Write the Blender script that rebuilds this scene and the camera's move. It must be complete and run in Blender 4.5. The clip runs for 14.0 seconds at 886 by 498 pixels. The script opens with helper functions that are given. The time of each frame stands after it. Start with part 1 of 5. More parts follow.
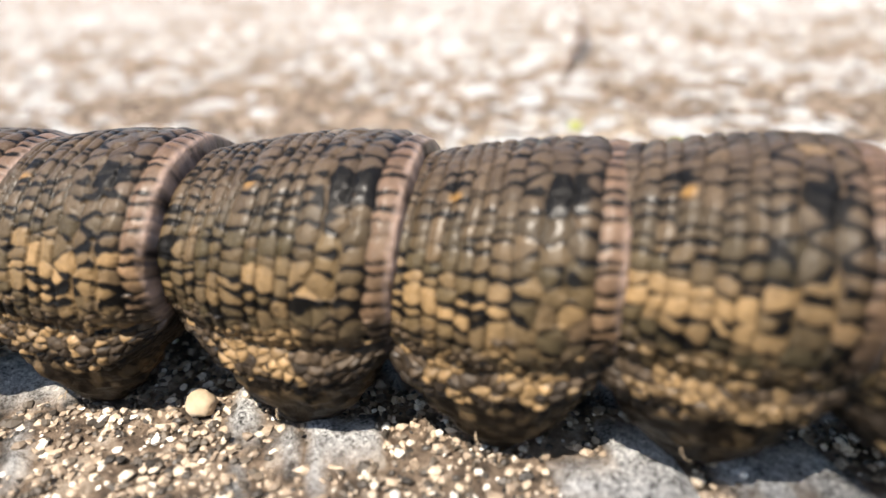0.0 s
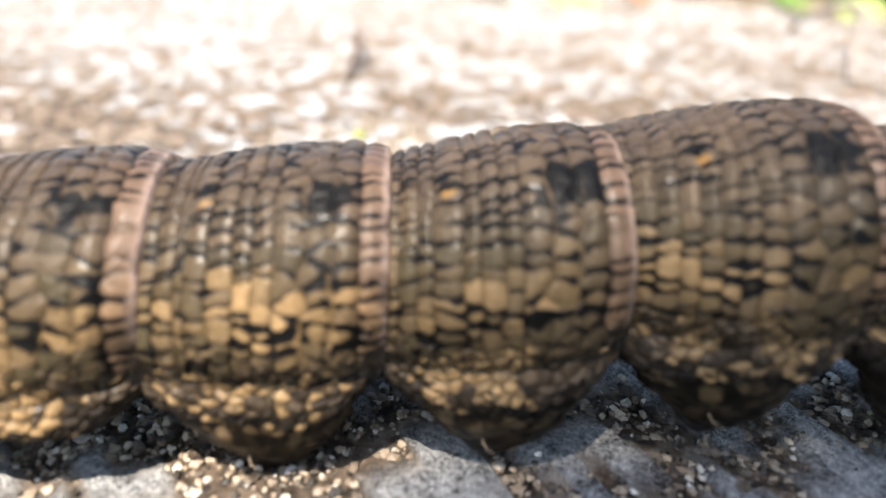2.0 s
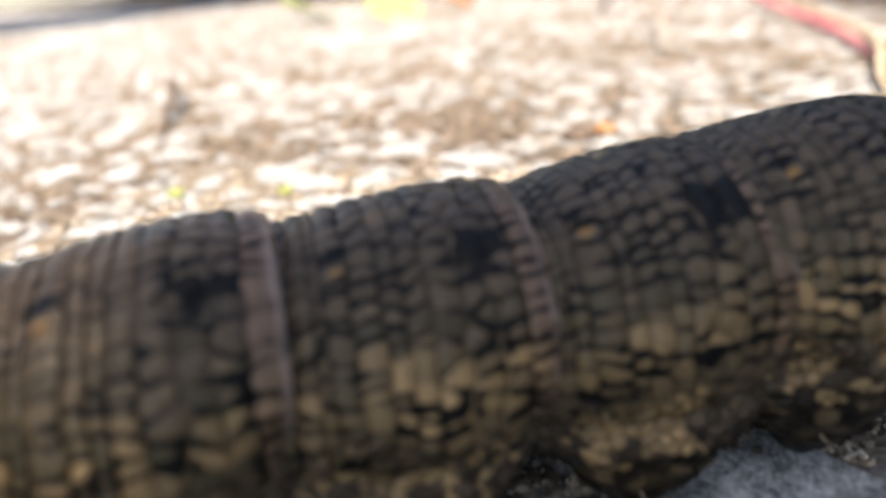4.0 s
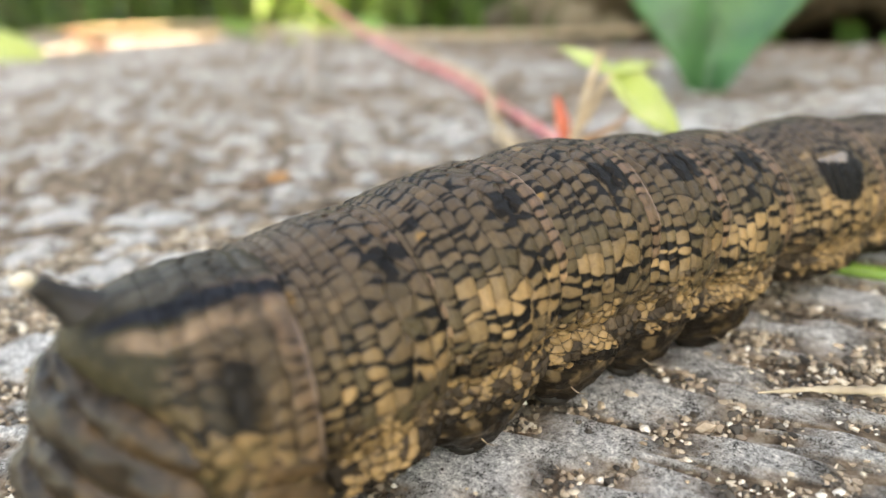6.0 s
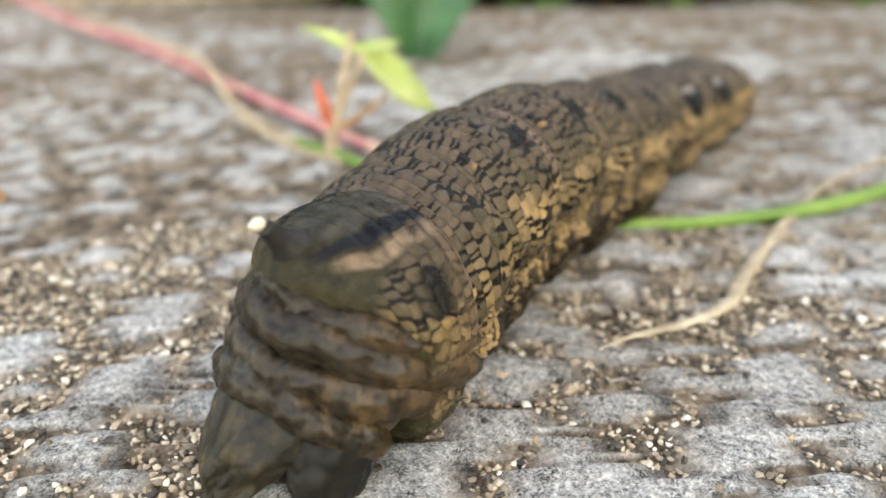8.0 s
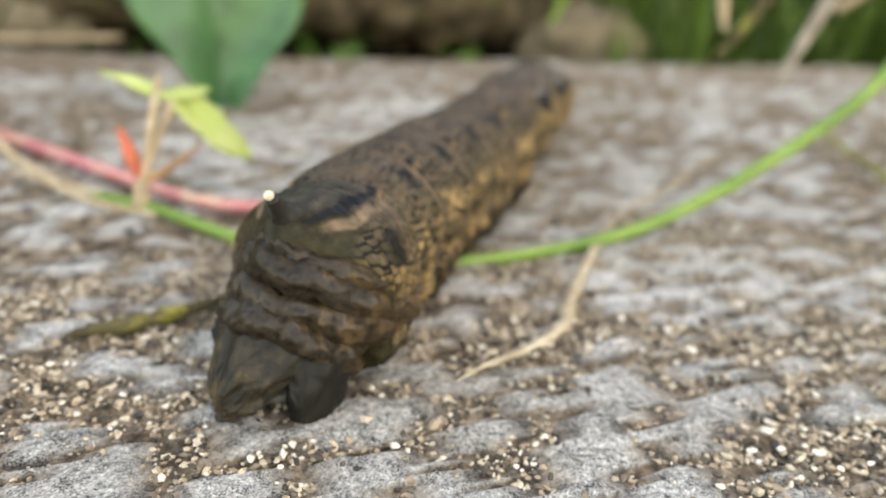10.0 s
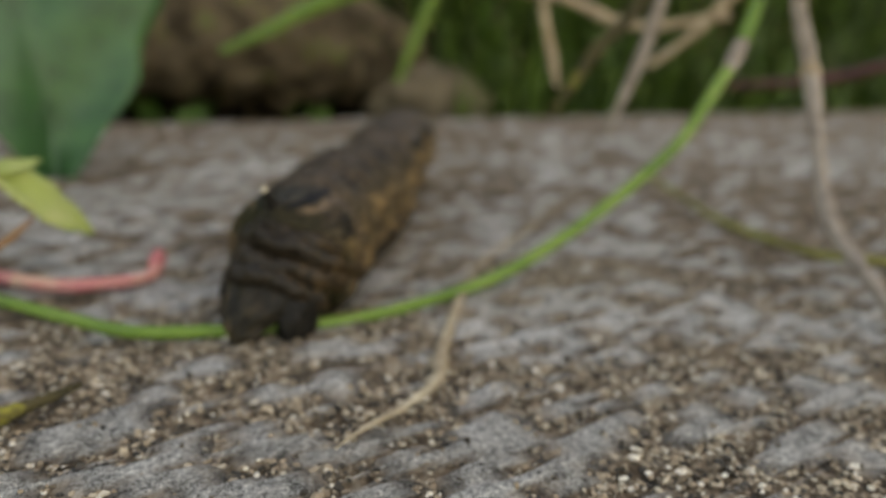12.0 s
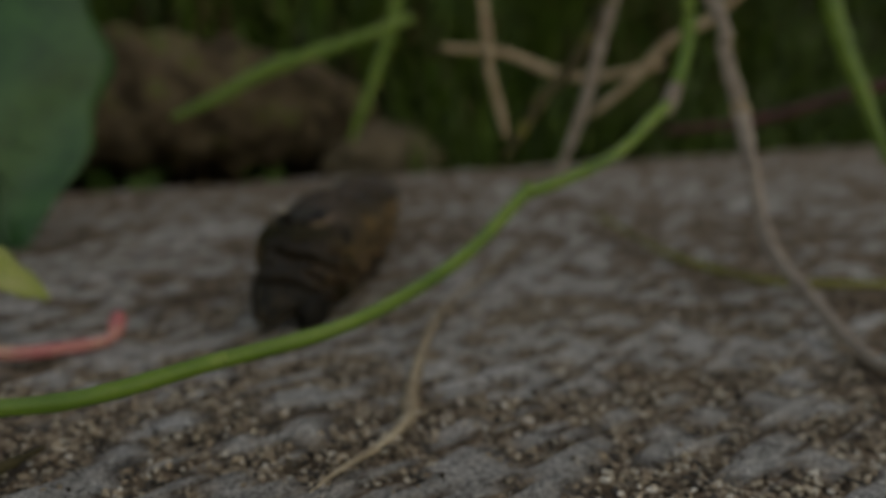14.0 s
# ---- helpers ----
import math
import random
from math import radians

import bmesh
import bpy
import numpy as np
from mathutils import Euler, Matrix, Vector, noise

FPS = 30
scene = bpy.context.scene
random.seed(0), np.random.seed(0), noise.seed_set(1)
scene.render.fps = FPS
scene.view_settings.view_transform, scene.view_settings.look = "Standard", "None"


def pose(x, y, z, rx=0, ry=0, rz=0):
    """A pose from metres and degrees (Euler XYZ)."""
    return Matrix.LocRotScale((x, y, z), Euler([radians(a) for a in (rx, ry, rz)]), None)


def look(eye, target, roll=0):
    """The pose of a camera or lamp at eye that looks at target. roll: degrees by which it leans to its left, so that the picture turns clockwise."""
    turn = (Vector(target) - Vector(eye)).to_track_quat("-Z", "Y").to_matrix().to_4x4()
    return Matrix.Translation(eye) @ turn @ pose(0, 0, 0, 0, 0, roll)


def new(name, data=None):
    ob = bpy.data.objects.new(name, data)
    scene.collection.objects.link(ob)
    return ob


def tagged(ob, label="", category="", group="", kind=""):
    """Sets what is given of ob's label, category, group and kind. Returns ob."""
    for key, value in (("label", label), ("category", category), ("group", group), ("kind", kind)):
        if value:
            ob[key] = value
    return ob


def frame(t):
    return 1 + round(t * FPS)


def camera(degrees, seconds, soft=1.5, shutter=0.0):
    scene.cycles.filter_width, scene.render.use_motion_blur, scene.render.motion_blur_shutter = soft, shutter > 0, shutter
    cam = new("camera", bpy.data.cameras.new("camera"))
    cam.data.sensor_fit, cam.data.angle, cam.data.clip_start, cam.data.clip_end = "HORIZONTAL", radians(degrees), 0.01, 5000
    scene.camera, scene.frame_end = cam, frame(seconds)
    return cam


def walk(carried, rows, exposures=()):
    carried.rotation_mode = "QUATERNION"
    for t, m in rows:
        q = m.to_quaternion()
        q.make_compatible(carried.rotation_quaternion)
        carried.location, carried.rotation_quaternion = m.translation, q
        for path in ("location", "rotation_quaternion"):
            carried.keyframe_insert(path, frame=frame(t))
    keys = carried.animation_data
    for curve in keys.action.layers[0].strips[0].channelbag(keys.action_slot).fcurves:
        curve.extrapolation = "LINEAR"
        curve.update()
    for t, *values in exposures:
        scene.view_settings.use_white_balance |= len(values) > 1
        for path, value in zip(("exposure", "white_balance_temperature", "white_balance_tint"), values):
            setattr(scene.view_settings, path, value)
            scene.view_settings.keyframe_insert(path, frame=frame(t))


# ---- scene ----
# Lengths below are written in centimetres and scaled by CM.
CM = 0.01
CAM_ROWS = [
    (0, -0.0946, -0.2378, 1.8732, 53.98, -24.99, -1.92),
    (0.5, -0.1049, -0.3870, 1.8954, 50.17, -25.81, -1.81),
    (1, -0.1193, -0.3010, 1.8696, 43.95, -25.59, -0.57),
    (1.5, -0.1043, -0.3036, 1.8583, 39.23, -24.70, 0.32),
    (2, -0.1069, -0.1994, 1.8502, 34.75, -24.15, 1.50),
    (2.2, -0.1125, -0.2342, 1.8299, 34.16, -24.00, 1.59),
    (4.3, -0.0311, 0.3531, 1.8559, 20.98, -22.92, -7.17),
    (4.5, -0.0306, 0.3037, 1.9296, 17.31, -21.95, -6.09),
    (5, 0.0091, 0.3064, 1.9193, 10.57, -20.04, -5.06),
    (5.5, 0.0000, 0.0000, 1.9975, 0.02, -21.09, -3.26),
    (6, -0.1137, 0.1022, 2.0153, -5.90, -22.18, -2.71),
    (6.5, -0.3674, 0.1496, 2.1961, -13.44, -23.19, -2.48),
    (7, -0.5616, 0.3116, 2.2312, -21.62, -24.57, -1.18),
    (7.5, -0.6442, 0.5003, 2.2394, -27.72, -25.14, -0.72),
    (8, -0.8220, 0.5114, 2.2664, -33.36, -26.26, -0.17),
    (8.2, -0.8398, 0.5071, 2.2574, -35.58, -26.35, -0.11),
    (10.3, -1.0396, 0.7100, 2.2313, -53.41, -21.32, 3.50),
    (10.5, -1.0354, 0.7368, 2.2077, -54.70, -21.26, 3.65),
    (11, -1.0391, 0.7531, 2.1599, -57.04, -20.29, 3.25),
    (11.5, -1.0384, 0.6749, 2.1488, -60.70, -19.64, 3.12),
    (12, -1.0481, 0.6857, 2.2737, -63.58, -16.61, 2.59),
    (12.5, -1.0623, 0.6542, 2.2329, -66.60, -14.88, 2.41),
    (13, -1.1251, 0.6662, 2.3151, -66.54, -12.29, 1.60),
    (13.5, -1.1668, 0.6612, 2.2566, -66.20, -11.28, 0.84),
    (14, -1.1973, 0.6387, 2.1908, -67.07, -11.69, 0.21),
]


def aimed(x, y, z, yaw, pitch, roll):
    """A camera pose from centimetres, heading (left of +y), pitch and roll in degrees."""
    a, b = radians(yaw), radians(pitch)
    way = Vector((-math.sin(a) * math.cos(b), math.cos(a) * math.cos(b), math.sin(b)))
    eye = Vector((x, y, z)) * CM
    return look(eye, eye + way, roll)


cam = camera(67.3, 14.0, soft=1.5)
cam.data.dof.use_dof = True
cam.data.dof.focus_distance = 3.05 * CM
cam.data.dof.aperture_fstop = 29.0
walk(cam, [(r[0], aimed(*r[1:])) for r in CAM_ROWS],
     exposures=[(t, ev, kelvin, 12) for t, ev, kelvin in ((0.0, 1.75, 6900), (1.0, 1.9, 6900), (1.5, 2.02, 6800), (2.2, 1.98, 6800), (4.3, 1.9, 7300), (4.6, 2.2, 7900), (5.0, 3.08, 11000), (5.5, 3.4, 11500), (6.5, 3.7, 11500), (7.2, 3.52, 11500), (8.2, 3.56, 11600), (10.3, 3.33, 12200), (11.2, 2.68, 12400), (12.0, 2.2, 12600), (12.6, 1.84, 12600), (13.4, 1.43, 12900), (14.0, 0.88, 12900))])

# ---- light ----
world = bpy.data.worlds.new("world")
scene.world = world
world.use_nodes = True
sky = world.node_tree.nodes.new("ShaderNodeTexSky")
sky.sky_type, sky.sun_disc = "NISHITA", False
sky.sun_elevation, sky.sun_rotation = radians(64), radians(161.8)
world.node_tree.links.new(sky.outputs["Color"], world.node_tree.nodes["Background"].inputs["Color"])
world.node_tree.nodes["Background"].inputs["Strength"].default_value = 0.10
sun = new("sun", bpy.data.lights.new("sun", "SUN"))
sun.data.energy, sun.data.angle, sun.data.color = 3.1, radians(0.6), (1.0, 0.95, 0.87)
sun.matrix_world = look((0.469, -1.425, 3.08), (0, 0, 0))

# ---- materials ----
def node_material(name):
    m = bpy.data.materials.new(name)
    m.use_nodes = True
    return m, m.node_tree.nodes, m.node_tree.links, m.node_tree.nodes["Principled BSDF"]


def noise_node(nodes, links, scale, detail=6.0, rough=0.6):
    co = nodes.new("ShaderNodeTexCoord")
    n = nodes.new("ShaderNodeTexNoise")
    n.inputs["Scale"].default_value, n.inputs["Detail"].default_value, n.inputs["Roughness"].default_value = scale, detail, rough
    links.new(co.outputs["Object"], n.inputs["Vector"])
    return n


def ramp(nodes, links, source, stops):
    r = nodes.new("ShaderNodeValToRGB")
    while len(r.color_ramp.elements) < len(stops):
        r.color_ramp.elements.new(0.5)
    for e, (at, c) in zip(r.color_ramp.elements, stops):
        e.position, e.color = at, (*c, 1)
    links.new(source, r.inputs["Fac"])
    return r


def mix_colour(nodes, links, how, fac, a, b):
    m = nodes.new("ShaderNodeMix")
    m.data_type, m.blend_type = "RGBA", how
    for value, slot in ((fac, 0), (a, 6), (b, 7)):
        if isinstance(value, (int, float)):
            m.inputs[slot].default_value = value
        elif isinstance(value, tuple):
            m.inputs[slot].default_value = (*value, 1)
        else:
            links.new(value, m.inputs[slot])
    return m.outputs[2]


def bump(nodes, links, height, strength, distance, shader):
    b = nodes.new("ShaderNodeBump")
    b.inputs["Strength"].default_value, b.inputs["Distance"].default_value = strength, distance
    links.new(height, b.inputs["Height"])
    links.new(b.outputs["Normal"], shader.inputs["Normal"])


def skin_material(name, coat):
    m, nodes, links, sh = node_material(name)
    at = nodes.new("ShaderNodeAttribute")
    at.attribute_name = "tint"
    fine = noise_node(nodes, links, 2600, 5, 0.65)
    broad = noise_node(nodes, links, 420, 3)
    g = ramp(nodes, links, fine.outputs["Fac"], [(0.25, (0.72, 0.72, 0.72)), (0.75, (1.18, 1.16, 1.12))])
    h = ramp(nodes, links, broad.outputs["Fac"], [(0.3, (0.82, 0.80, 0.78)), (0.7, (1.14, 1.12, 1.1))])
    c = mix_colour(nodes, links, "MULTIPLY", 1.0, at.outputs["Color"], g.outputs["Color"])
    c = mix_colour(nodes, links, "MULTIPLY", 1.0, c, h.outputs["Color"])
    links.new(c, sh.inputs["Base Color"])
    r = ramp(nodes, links, broad.outputs["Fac"], [(0.3, (0.33, 0.33, 0.33)), (0.75, (0.56, 0.56, 0.56))])
    links.new(r.outputs["Color"], sh.inputs["Roughness"])
    gloss = ramp(nodes, links, at.outputs["Fac"], [(0.012, (0.08, 0.08, 0.08)), (0.10, (0.24, 0.24, 0.24))])
    links.new(gloss.outputs["Color"], sh.inputs["Specular IOR Level"])
    sh.inputs["Coat Weight"].default_value, sh.inputs["Coat Roughness"].default_value = coat, 0.24
    bump(nodes, links, fine.outputs["Fac"], 0.55, 0.00015, sh)
    return m


def concrete_material():
    m, nodes, links, sh = node_material("worn_concrete")
    at = nodes.new("ShaderNodeAttribute")
    at.attribute_name = "cement"
    grain = noise_node(nodes, links, 2900, 8, 0.78)
    mid = noise_node(nodes, links, 620, 6, 0.65)
    broad = noise_node(nodes, links, 60, 4)
    cement = ramp(nodes, links, grain.outputs["Fac"], [(0.36, (0.06, 0.06, 0.06)), (0.43, (0.36, 0.36, 0.355)), (0.53, (0.61, 0.615, 0.605)), (0.62, (0.92, 0.91, 0.88))])
    pits = noise_node(nodes, links, 8500, 5, 0.75)
    clump = nodes.new("ShaderNodeMath")
    clump.operation = "MULTIPLY_ADD"
    clump.inputs[1].default_value = 0.55
    links.new(mid.outputs["Fac"], clump.inputs[0])
    links.new(pits.outputs["Fac"], clump.inputs[2])
    speckle = ramp(nodes, links, clump.outputs[0], [(0.64, (0.07, 0.066, 0.06)), (0.72, (0.80, 0.80, 0.80)), (0.90, (1.25, 1.25, 1.25))])
    sand = ramp(nodes, links, mid.outputs["Fac"], [(0.36, (0.03, 0.025, 0.019)), (0.46, (0.120, 0.086, 0.060)), (0.56, (0.27, 0.200, 0.142)), (0.68, (0.50, 0.42, 0.335))])
    c = mix_colour(nodes, links, "MIX", at.outputs["Fac"], sand.outputs["Color"], mix_colour(nodes, links, "MULTIPLY", 1.0, cement.outputs["Color"], speckle.outputs["Color"]))
    tone = ramp(nodes, links, broad.outputs["Fac"], [(0.35, (0.90, 0.87, 0.83)), (0.65, (1.2, 1.2, 1.2))])
    c = mix_colour(nodes, links, "MULTIPLY", 1.0, c, tone.outputs["Color"])
    links.new(c, sh.inputs["Base Color"])
    sh.inputs["Roughness"].default_value = 0.9
    sh.inputs["Specular IOR Level"].default_value = 0.3
    both = nodes.new("ShaderNodeMath")
    links.new(grain.outputs["Fac"], both.inputs[0])
    links.new(mid.outputs["Fac"], both.inputs[1])
    bump(nodes, links, both.outputs[0], 0.95, 0.0005, sh)
    return m


def mottled(name, stops, scale=500, rough=0.6, spec=0.4, translucent=0.0, island=0.0, bump_mm=0.1):
    """A surface of colours mixed by noise, tinted a little from piece to piece."""
    m, nodes, links, sh = node_material(name)
    n = noise_node(nodes, links, scale, 6, 0.62)
    c = ramp(nodes, links, n.outputs["Fac"], stops).outputs["Color"]
    if island:
        geo = nodes.new("ShaderNodeNewGeometry")
        v = ramp(nodes, links, geo.outputs["Random Per Island"], [(0.0, (1 - island,) * 3), (1.0, (1 + island,) * 3)])
        c = mix_colour(nodes, links, "MULTIPLY", 1.0, c, v.outputs["Color"])
    links.new(c, sh.inputs["Base Color"])
    sh.inputs["Roughness"].default_value, sh.inputs["Specular IOR Level"].default_value = rough, spec
    if translucent:
        sh.inputs["Subsurface Weight"].default_value = translucent
        sh.inputs["Subsurface Radius"].default_value = (0.0012, 0.001, 0.0005)
    bump(nodes, links, n.outputs["Fac"], 0.4, bump_mm * 0.001, sh)
    return m


def grain_material():
    """Sand grains and small pebbles: each its own tan, white, brown or grey."""
    m, nodes, links, sh = node_material("grains")
    geo = nodes.new("ShaderNodeNewGeometry")
    c = ramp(nodes, links, geo.outputs["Random Per Island"], [
        (0.0, (0.025, 0.021, 0.017)), (0.28, (0.09, 0.073, 0.055)), (0.50, (0.27, 0.205, 0.145)), (0.75, (0.44, 0.345, 0.25)), (0.90, (0.58, 0.50, 0.39)), (1.0, (0.82, 0.77, 0.69))])
    c.color_ramp.interpolation = "LINEAR"
    n = noise_node(nodes, links, 3500, 4)
    t = ramp(nodes, links, n.outputs["Fac"], [(0.3, (0.75, 0.73, 0.7)), (0.7, (1.15, 1.15, 1.15))])
    links.new(mix_colour(nodes, links, "MULTIPLY", 1.0, c.outputs["Color"], t.outputs["Color"]), sh.inputs["Base Color"])
    sh.inputs["Roughness"].default_value, sh.inputs["Specular IOR Level"].default_value = 0.55, 0.45
    return m


def fold_material(name, cell_stops, rough, scale):
    """Wrinkled skin with small cells outlined in black."""
    mt, nodes, links, sh = node_material(name)
    co = nodes.new("ShaderNodeTexCoord")
    soft = noise_node(nodes, links, 260, 4)
    bent = nodes.new("ShaderNodeVectorMath")
    bent.operation = "MULTIPLY_ADD"
    bent.inputs[1].default_value = (0.0016,) * 3
    links.new(soft.outputs["Color"], bent.inputs[0])
    links.new(co.outputs["Object"], bent.inputs[2])
    seams = nodes.new("ShaderNodeTexVoronoi")
    seams.feature = "DISTANCE_TO_EDGE"
    tone = nodes.new("ShaderNodeTexVoronoi")
    for v in (seams, tone):
        v.inputs["Scale"].default_value = scale
        links.new(bent.outputs["Vector"], v.inputs["Vector"])
    pick = nodes.new("ShaderNodeSeparateColor")
    links.new(tone.outputs["Color"], pick.inputs["Color"])
    half = nodes.new("ShaderNodeMath")
    half.operation = "MULTIPLY_ADD"
    half.inputs[1].default_value = 0.45
    wide = noise_node(nodes, links, 300, 3)
    links.new(pick.outputs["Red"], half.inputs[0])
    shift = nodes.new("ShaderNodeMath")
    shift.operation = "MULTIPLY_ADD"
    shift.inputs[1].default_value, shift.inputs[2].default_value = 1.3, -0.38
    links.new(wide.outputs["Fac"], shift.inputs[0])
    links.new(shift.outputs[0], half.inputs[2])
    c = ramp(nodes, links, half.outputs[0], cell_stops).outputs["Color"]
    line = ramp(nodes, links, seams.outputs["Distance"], [(0.02, (0.16, 0.15, 0.14)), (0.12, (1, 1, 1))])
    c = mix_colour(nodes, links, "MULTIPLY", 0.35, c, line.outputs["Color"])
    links.new(c, sh.inputs["Base Color"])
    sh.inputs["Roughness"].default_value, sh.inputs["Specular IOR Level"].default_value = rough, 0.42
    fine = noise_node(nodes, links, 1500, 5, 0.65)
    add = nodes.new("ShaderNodeMath")
    links.new(fine.outputs["Fac"], add.inputs[0])
    links.new(seams.outputs["Distance"], add.inputs[1])
    bump(nodes, links, add.outputs[0], 0.5, 0.0002, sh)
    return mt


FOLD_SKIN = fold_material("fold_skin", [(0.2, (0.014, 0.012, 0.009)), (0.45, (0.038, 0.031, 0.020)), (0.70, (0.072, 0.053, 0.032)), (0.95, (0.24, 0.15, 0.065))], 0.33, 1700)
PLATE_SKIN = mottled("plate_skin", [(0.34, (0.007, 0.006, 0.0045)), (0.48, (0.021, 0.017, 0.011)), (0.58, (0.048, 0.035, 0.021)), (0.70, (0.15, 0.09, 0.040))], 620, 0.40, 0.20, bump_mm=0.5)
SKIN = skin_material("skin", 0.07)
MOIST_SKIN = skin_material("moist_skin", 0.30)
CONCRETE = concrete_material()
GRAINS = grain_material()
SOIL = mottled("soil", [(0.3, (0.008, 0.006, 0.004)), (0.6, (0.03, 0.022, 0.014)), (0.8, (0.07, 0.055, 0.035))], 90, 0.95, 0.2, bump_mm=3)
CLASPER = mottled("clasper_skin", [(0.3, (0.006, 0.0055, 0.005)), (0.6, (0.015, 0.0135, 0.011)), (0.8, (0.034, 0.029, 0.021))], 700, 0.5, 0.18, bump_mm=0.3)
TAIL_SKIN = mottled("tail_skin", [(0.25, (0.035, 0.03, 0.022)), (0.5, (0.085, 0.07, 0.048)), (0.72, (0.16, 0.125, 0.08)), (0.85, (0.3, 0.21, 0.1))], 520, 0.4, 0.5)
HORN_DARK = mottled("horn_black", [(0.3, (0.007, 0.0065, 0.006)), (0.7, (0.022, 0.019, 0.016))], 900, 0.5, 0.3)
HORN_PALE = mottled("horn_tip_cream", [(0.3, (0.5, 0.43, 0.32)), (0.7, (0.68, 0.62, 0.5))], 700, 0.4, 0.5)
RED_STALK = mottled("red_stalk", [(0.34, (0.40, 0.09, 0.10)), (0.50, (0.54, 0.17, 0.18)), (0.60, (0.60, 0.30, 0.25)), (0.68, (0.62, 0.46, 0.34))], 110, 0.4, 0.5, 0.1)
DRY = mottled("dry_stalk", [(0.3, (0.26, 0.18, 0.11)), (0.55, (0.44, 0.34, 0.23)), (0.8, (0.62, 0.53, 0.4))], 420, 0.75, 0.3)
STRAW = mottled("pale_straw", [(0.3, (0.20, 0.15, 0.10)), (0.55, (0.38, 0.31, 0.22)), (0.8, (0.56, 0.49, 0.38))], 420, 0.75, 0.3)
DRY_GREY = mottled("dry_grey_stalk", [(0.3, (0.16, 0.13, 0.11)), (0.55, (0.32, 0.27, 0.23)), (0.8, (0.5, 0.44, 0.38))], 300, 0.75, 0.3)
GREEN_STEM = mottled("green_stem", [(0.3, (0.075, 0.165, 0.018)), (0.55, (0.125, 0.235, 0.032)), (0.8, (0.23, 0.31, 0.075))], 220, 0.42, 0.5, 0.1)
LIME_LEAF = mottled("lime_leaf", [(0.3, (0.27, 0.35, 0.07)), (0.55, (0.37, 0.43, 0.13)), (0.8, (0.50, 0.52, 0.22))], 240, 0.5, 0.4, 0.15)
GREEN_LEAF = mottled("dark_green_leaf", [(0.3, (0.015, 0.07, 0.022)), (0.55, (0.03, 0.12, 0.035)), (0.8, (0.06, 0.17, 0.05))], 160, 0.38, 0.5, 0.05)
GRASS = mottled("grass_blades", [(0.3, (0.02, 0.05, 0.007)), (0.55, (0.055, 0.11, 0.014)), (0.8, (0.14, 0.2, 0.04))], 90, 0.55, 0.4, 0.0, 0.5)
LITTER = mottled("dead_grass", [(0.3, (0.10, 0.07, 0.04)), (0.55, (0.22, 0.16, 0.09)), (0.8, (0.4, 0.31, 0.19))], 160, 0.8, 0.25, 0.0, 0.45)
LEAF_RIB = mottled("leaf_rib", [(0.3, (0.04, 0.11, 0.045)), (0.7, (0.09, 0.19, 0.09))], 200, 0.45, 0.4)
PLASTER = mottled("plaster_wall", [(0.3, (0.62, 0.60, 0.56)), (0.7, (0.78, 0.76, 0.71))], 40, 0.9, 0.3, bump_mm=2)
WEED = mottled("weed_leaves", [(0.3, (0.035, 0.09, 0.014)), (0.55, (0.075, 0.16, 0.03)), (0.8, (0.16, 0.25, 0.06))], 60, 0.5, 0.4, 0.0, 0.55)
ORANGE_LEAF = mottled("orange_leaf", [(0.3, (0.45, 0.13, 0.05)), (0.55, (0.62, 0.24, 0.10)), (0.8, (0.7, 0.4, 0.2))], 240, 0.5, 0.4)
BUD = mottled("brown_bud", [(0.3, (0.24, 0.11, 0.045)), (0.55, (0.38, 0.2, 0.09)), (0.8, (0.5, 0.32, 0.16))], 400, 0.5, 0.4)
RED_BUD = mottled("red_bud", [(0.3, (0.4, 0.06, 0.04)), (0.55, (0.56, 0.12, 0.07)), (0.8, (0.62, 0.22, 0.12))], 400, 0.5, 0.4)
ROCK = mottled("brown_stone", [(0.3, (0.07, 0.055, 0.036)), (0.55, (0.17, 0.135, 0.09)), (0.8, (0.34, 0.28, 0.2))], 60, 0.9, 0.3, bump_mm=2)
MOSS = mottled("mossy_bark", [(0.3, (0.04, 0.035, 0.02)), (0.52, (0.09, 0.075, 0.035)), (0.64, (0.26, 0.24, 0.05)), (0.8, (0.36, 0.32, 0.1))], 260, 0.85, 0.3)
BARK = mottled("dark_bark", [(0.3, (0.06, 0.045, 0.035)), (0.6, (0.17, 0.12, 0.09)), (0.8, (0.36, 0.2, 0.12))], 260, 0.85, 0.3)
DARK_RED = mottled("dark_red_creeper", [(0.3, (0.05, 0.012, 0.014)), (0.55, (0.10, 0.022, 0.026)), (0.8, (0.16, 0.05, 0.05))], 120, 0.5, 0.4)
LICHEN = mottled("lichen", [(0.3, (0.20, 0.22, 0.06)), (0.6, (0.33, 0.35, 0.12)), (0.8, (0.45, 0.44, 0.2))], 900, 0.8, 0.3)
OLIVE_STEM = mottled("olive_stem", [(0.3, (0.14, 0.11, 0.03)), (0.5, (0.2, 0.2, 0.04)), (0.8, (0.3, 0.28, 0.08))], 120, 0.5, 0.4)


# ---- shape helpers ----
def mesh_of(name, verts, faces, material, smooth=True):
    """A mesh from centimetres."""
    me = bpy.data.meshes.new(name)
    me.from_pydata((np.asarray(verts, float) * CM).tolist(), [], faces if isinstance(faces, list) else faces.tolist())
    me.materials.append(material)
    if smooth:
        me.polygons.foreach_set("use_smooth", [True] * len(me.polygons))
    me.update()
    return me


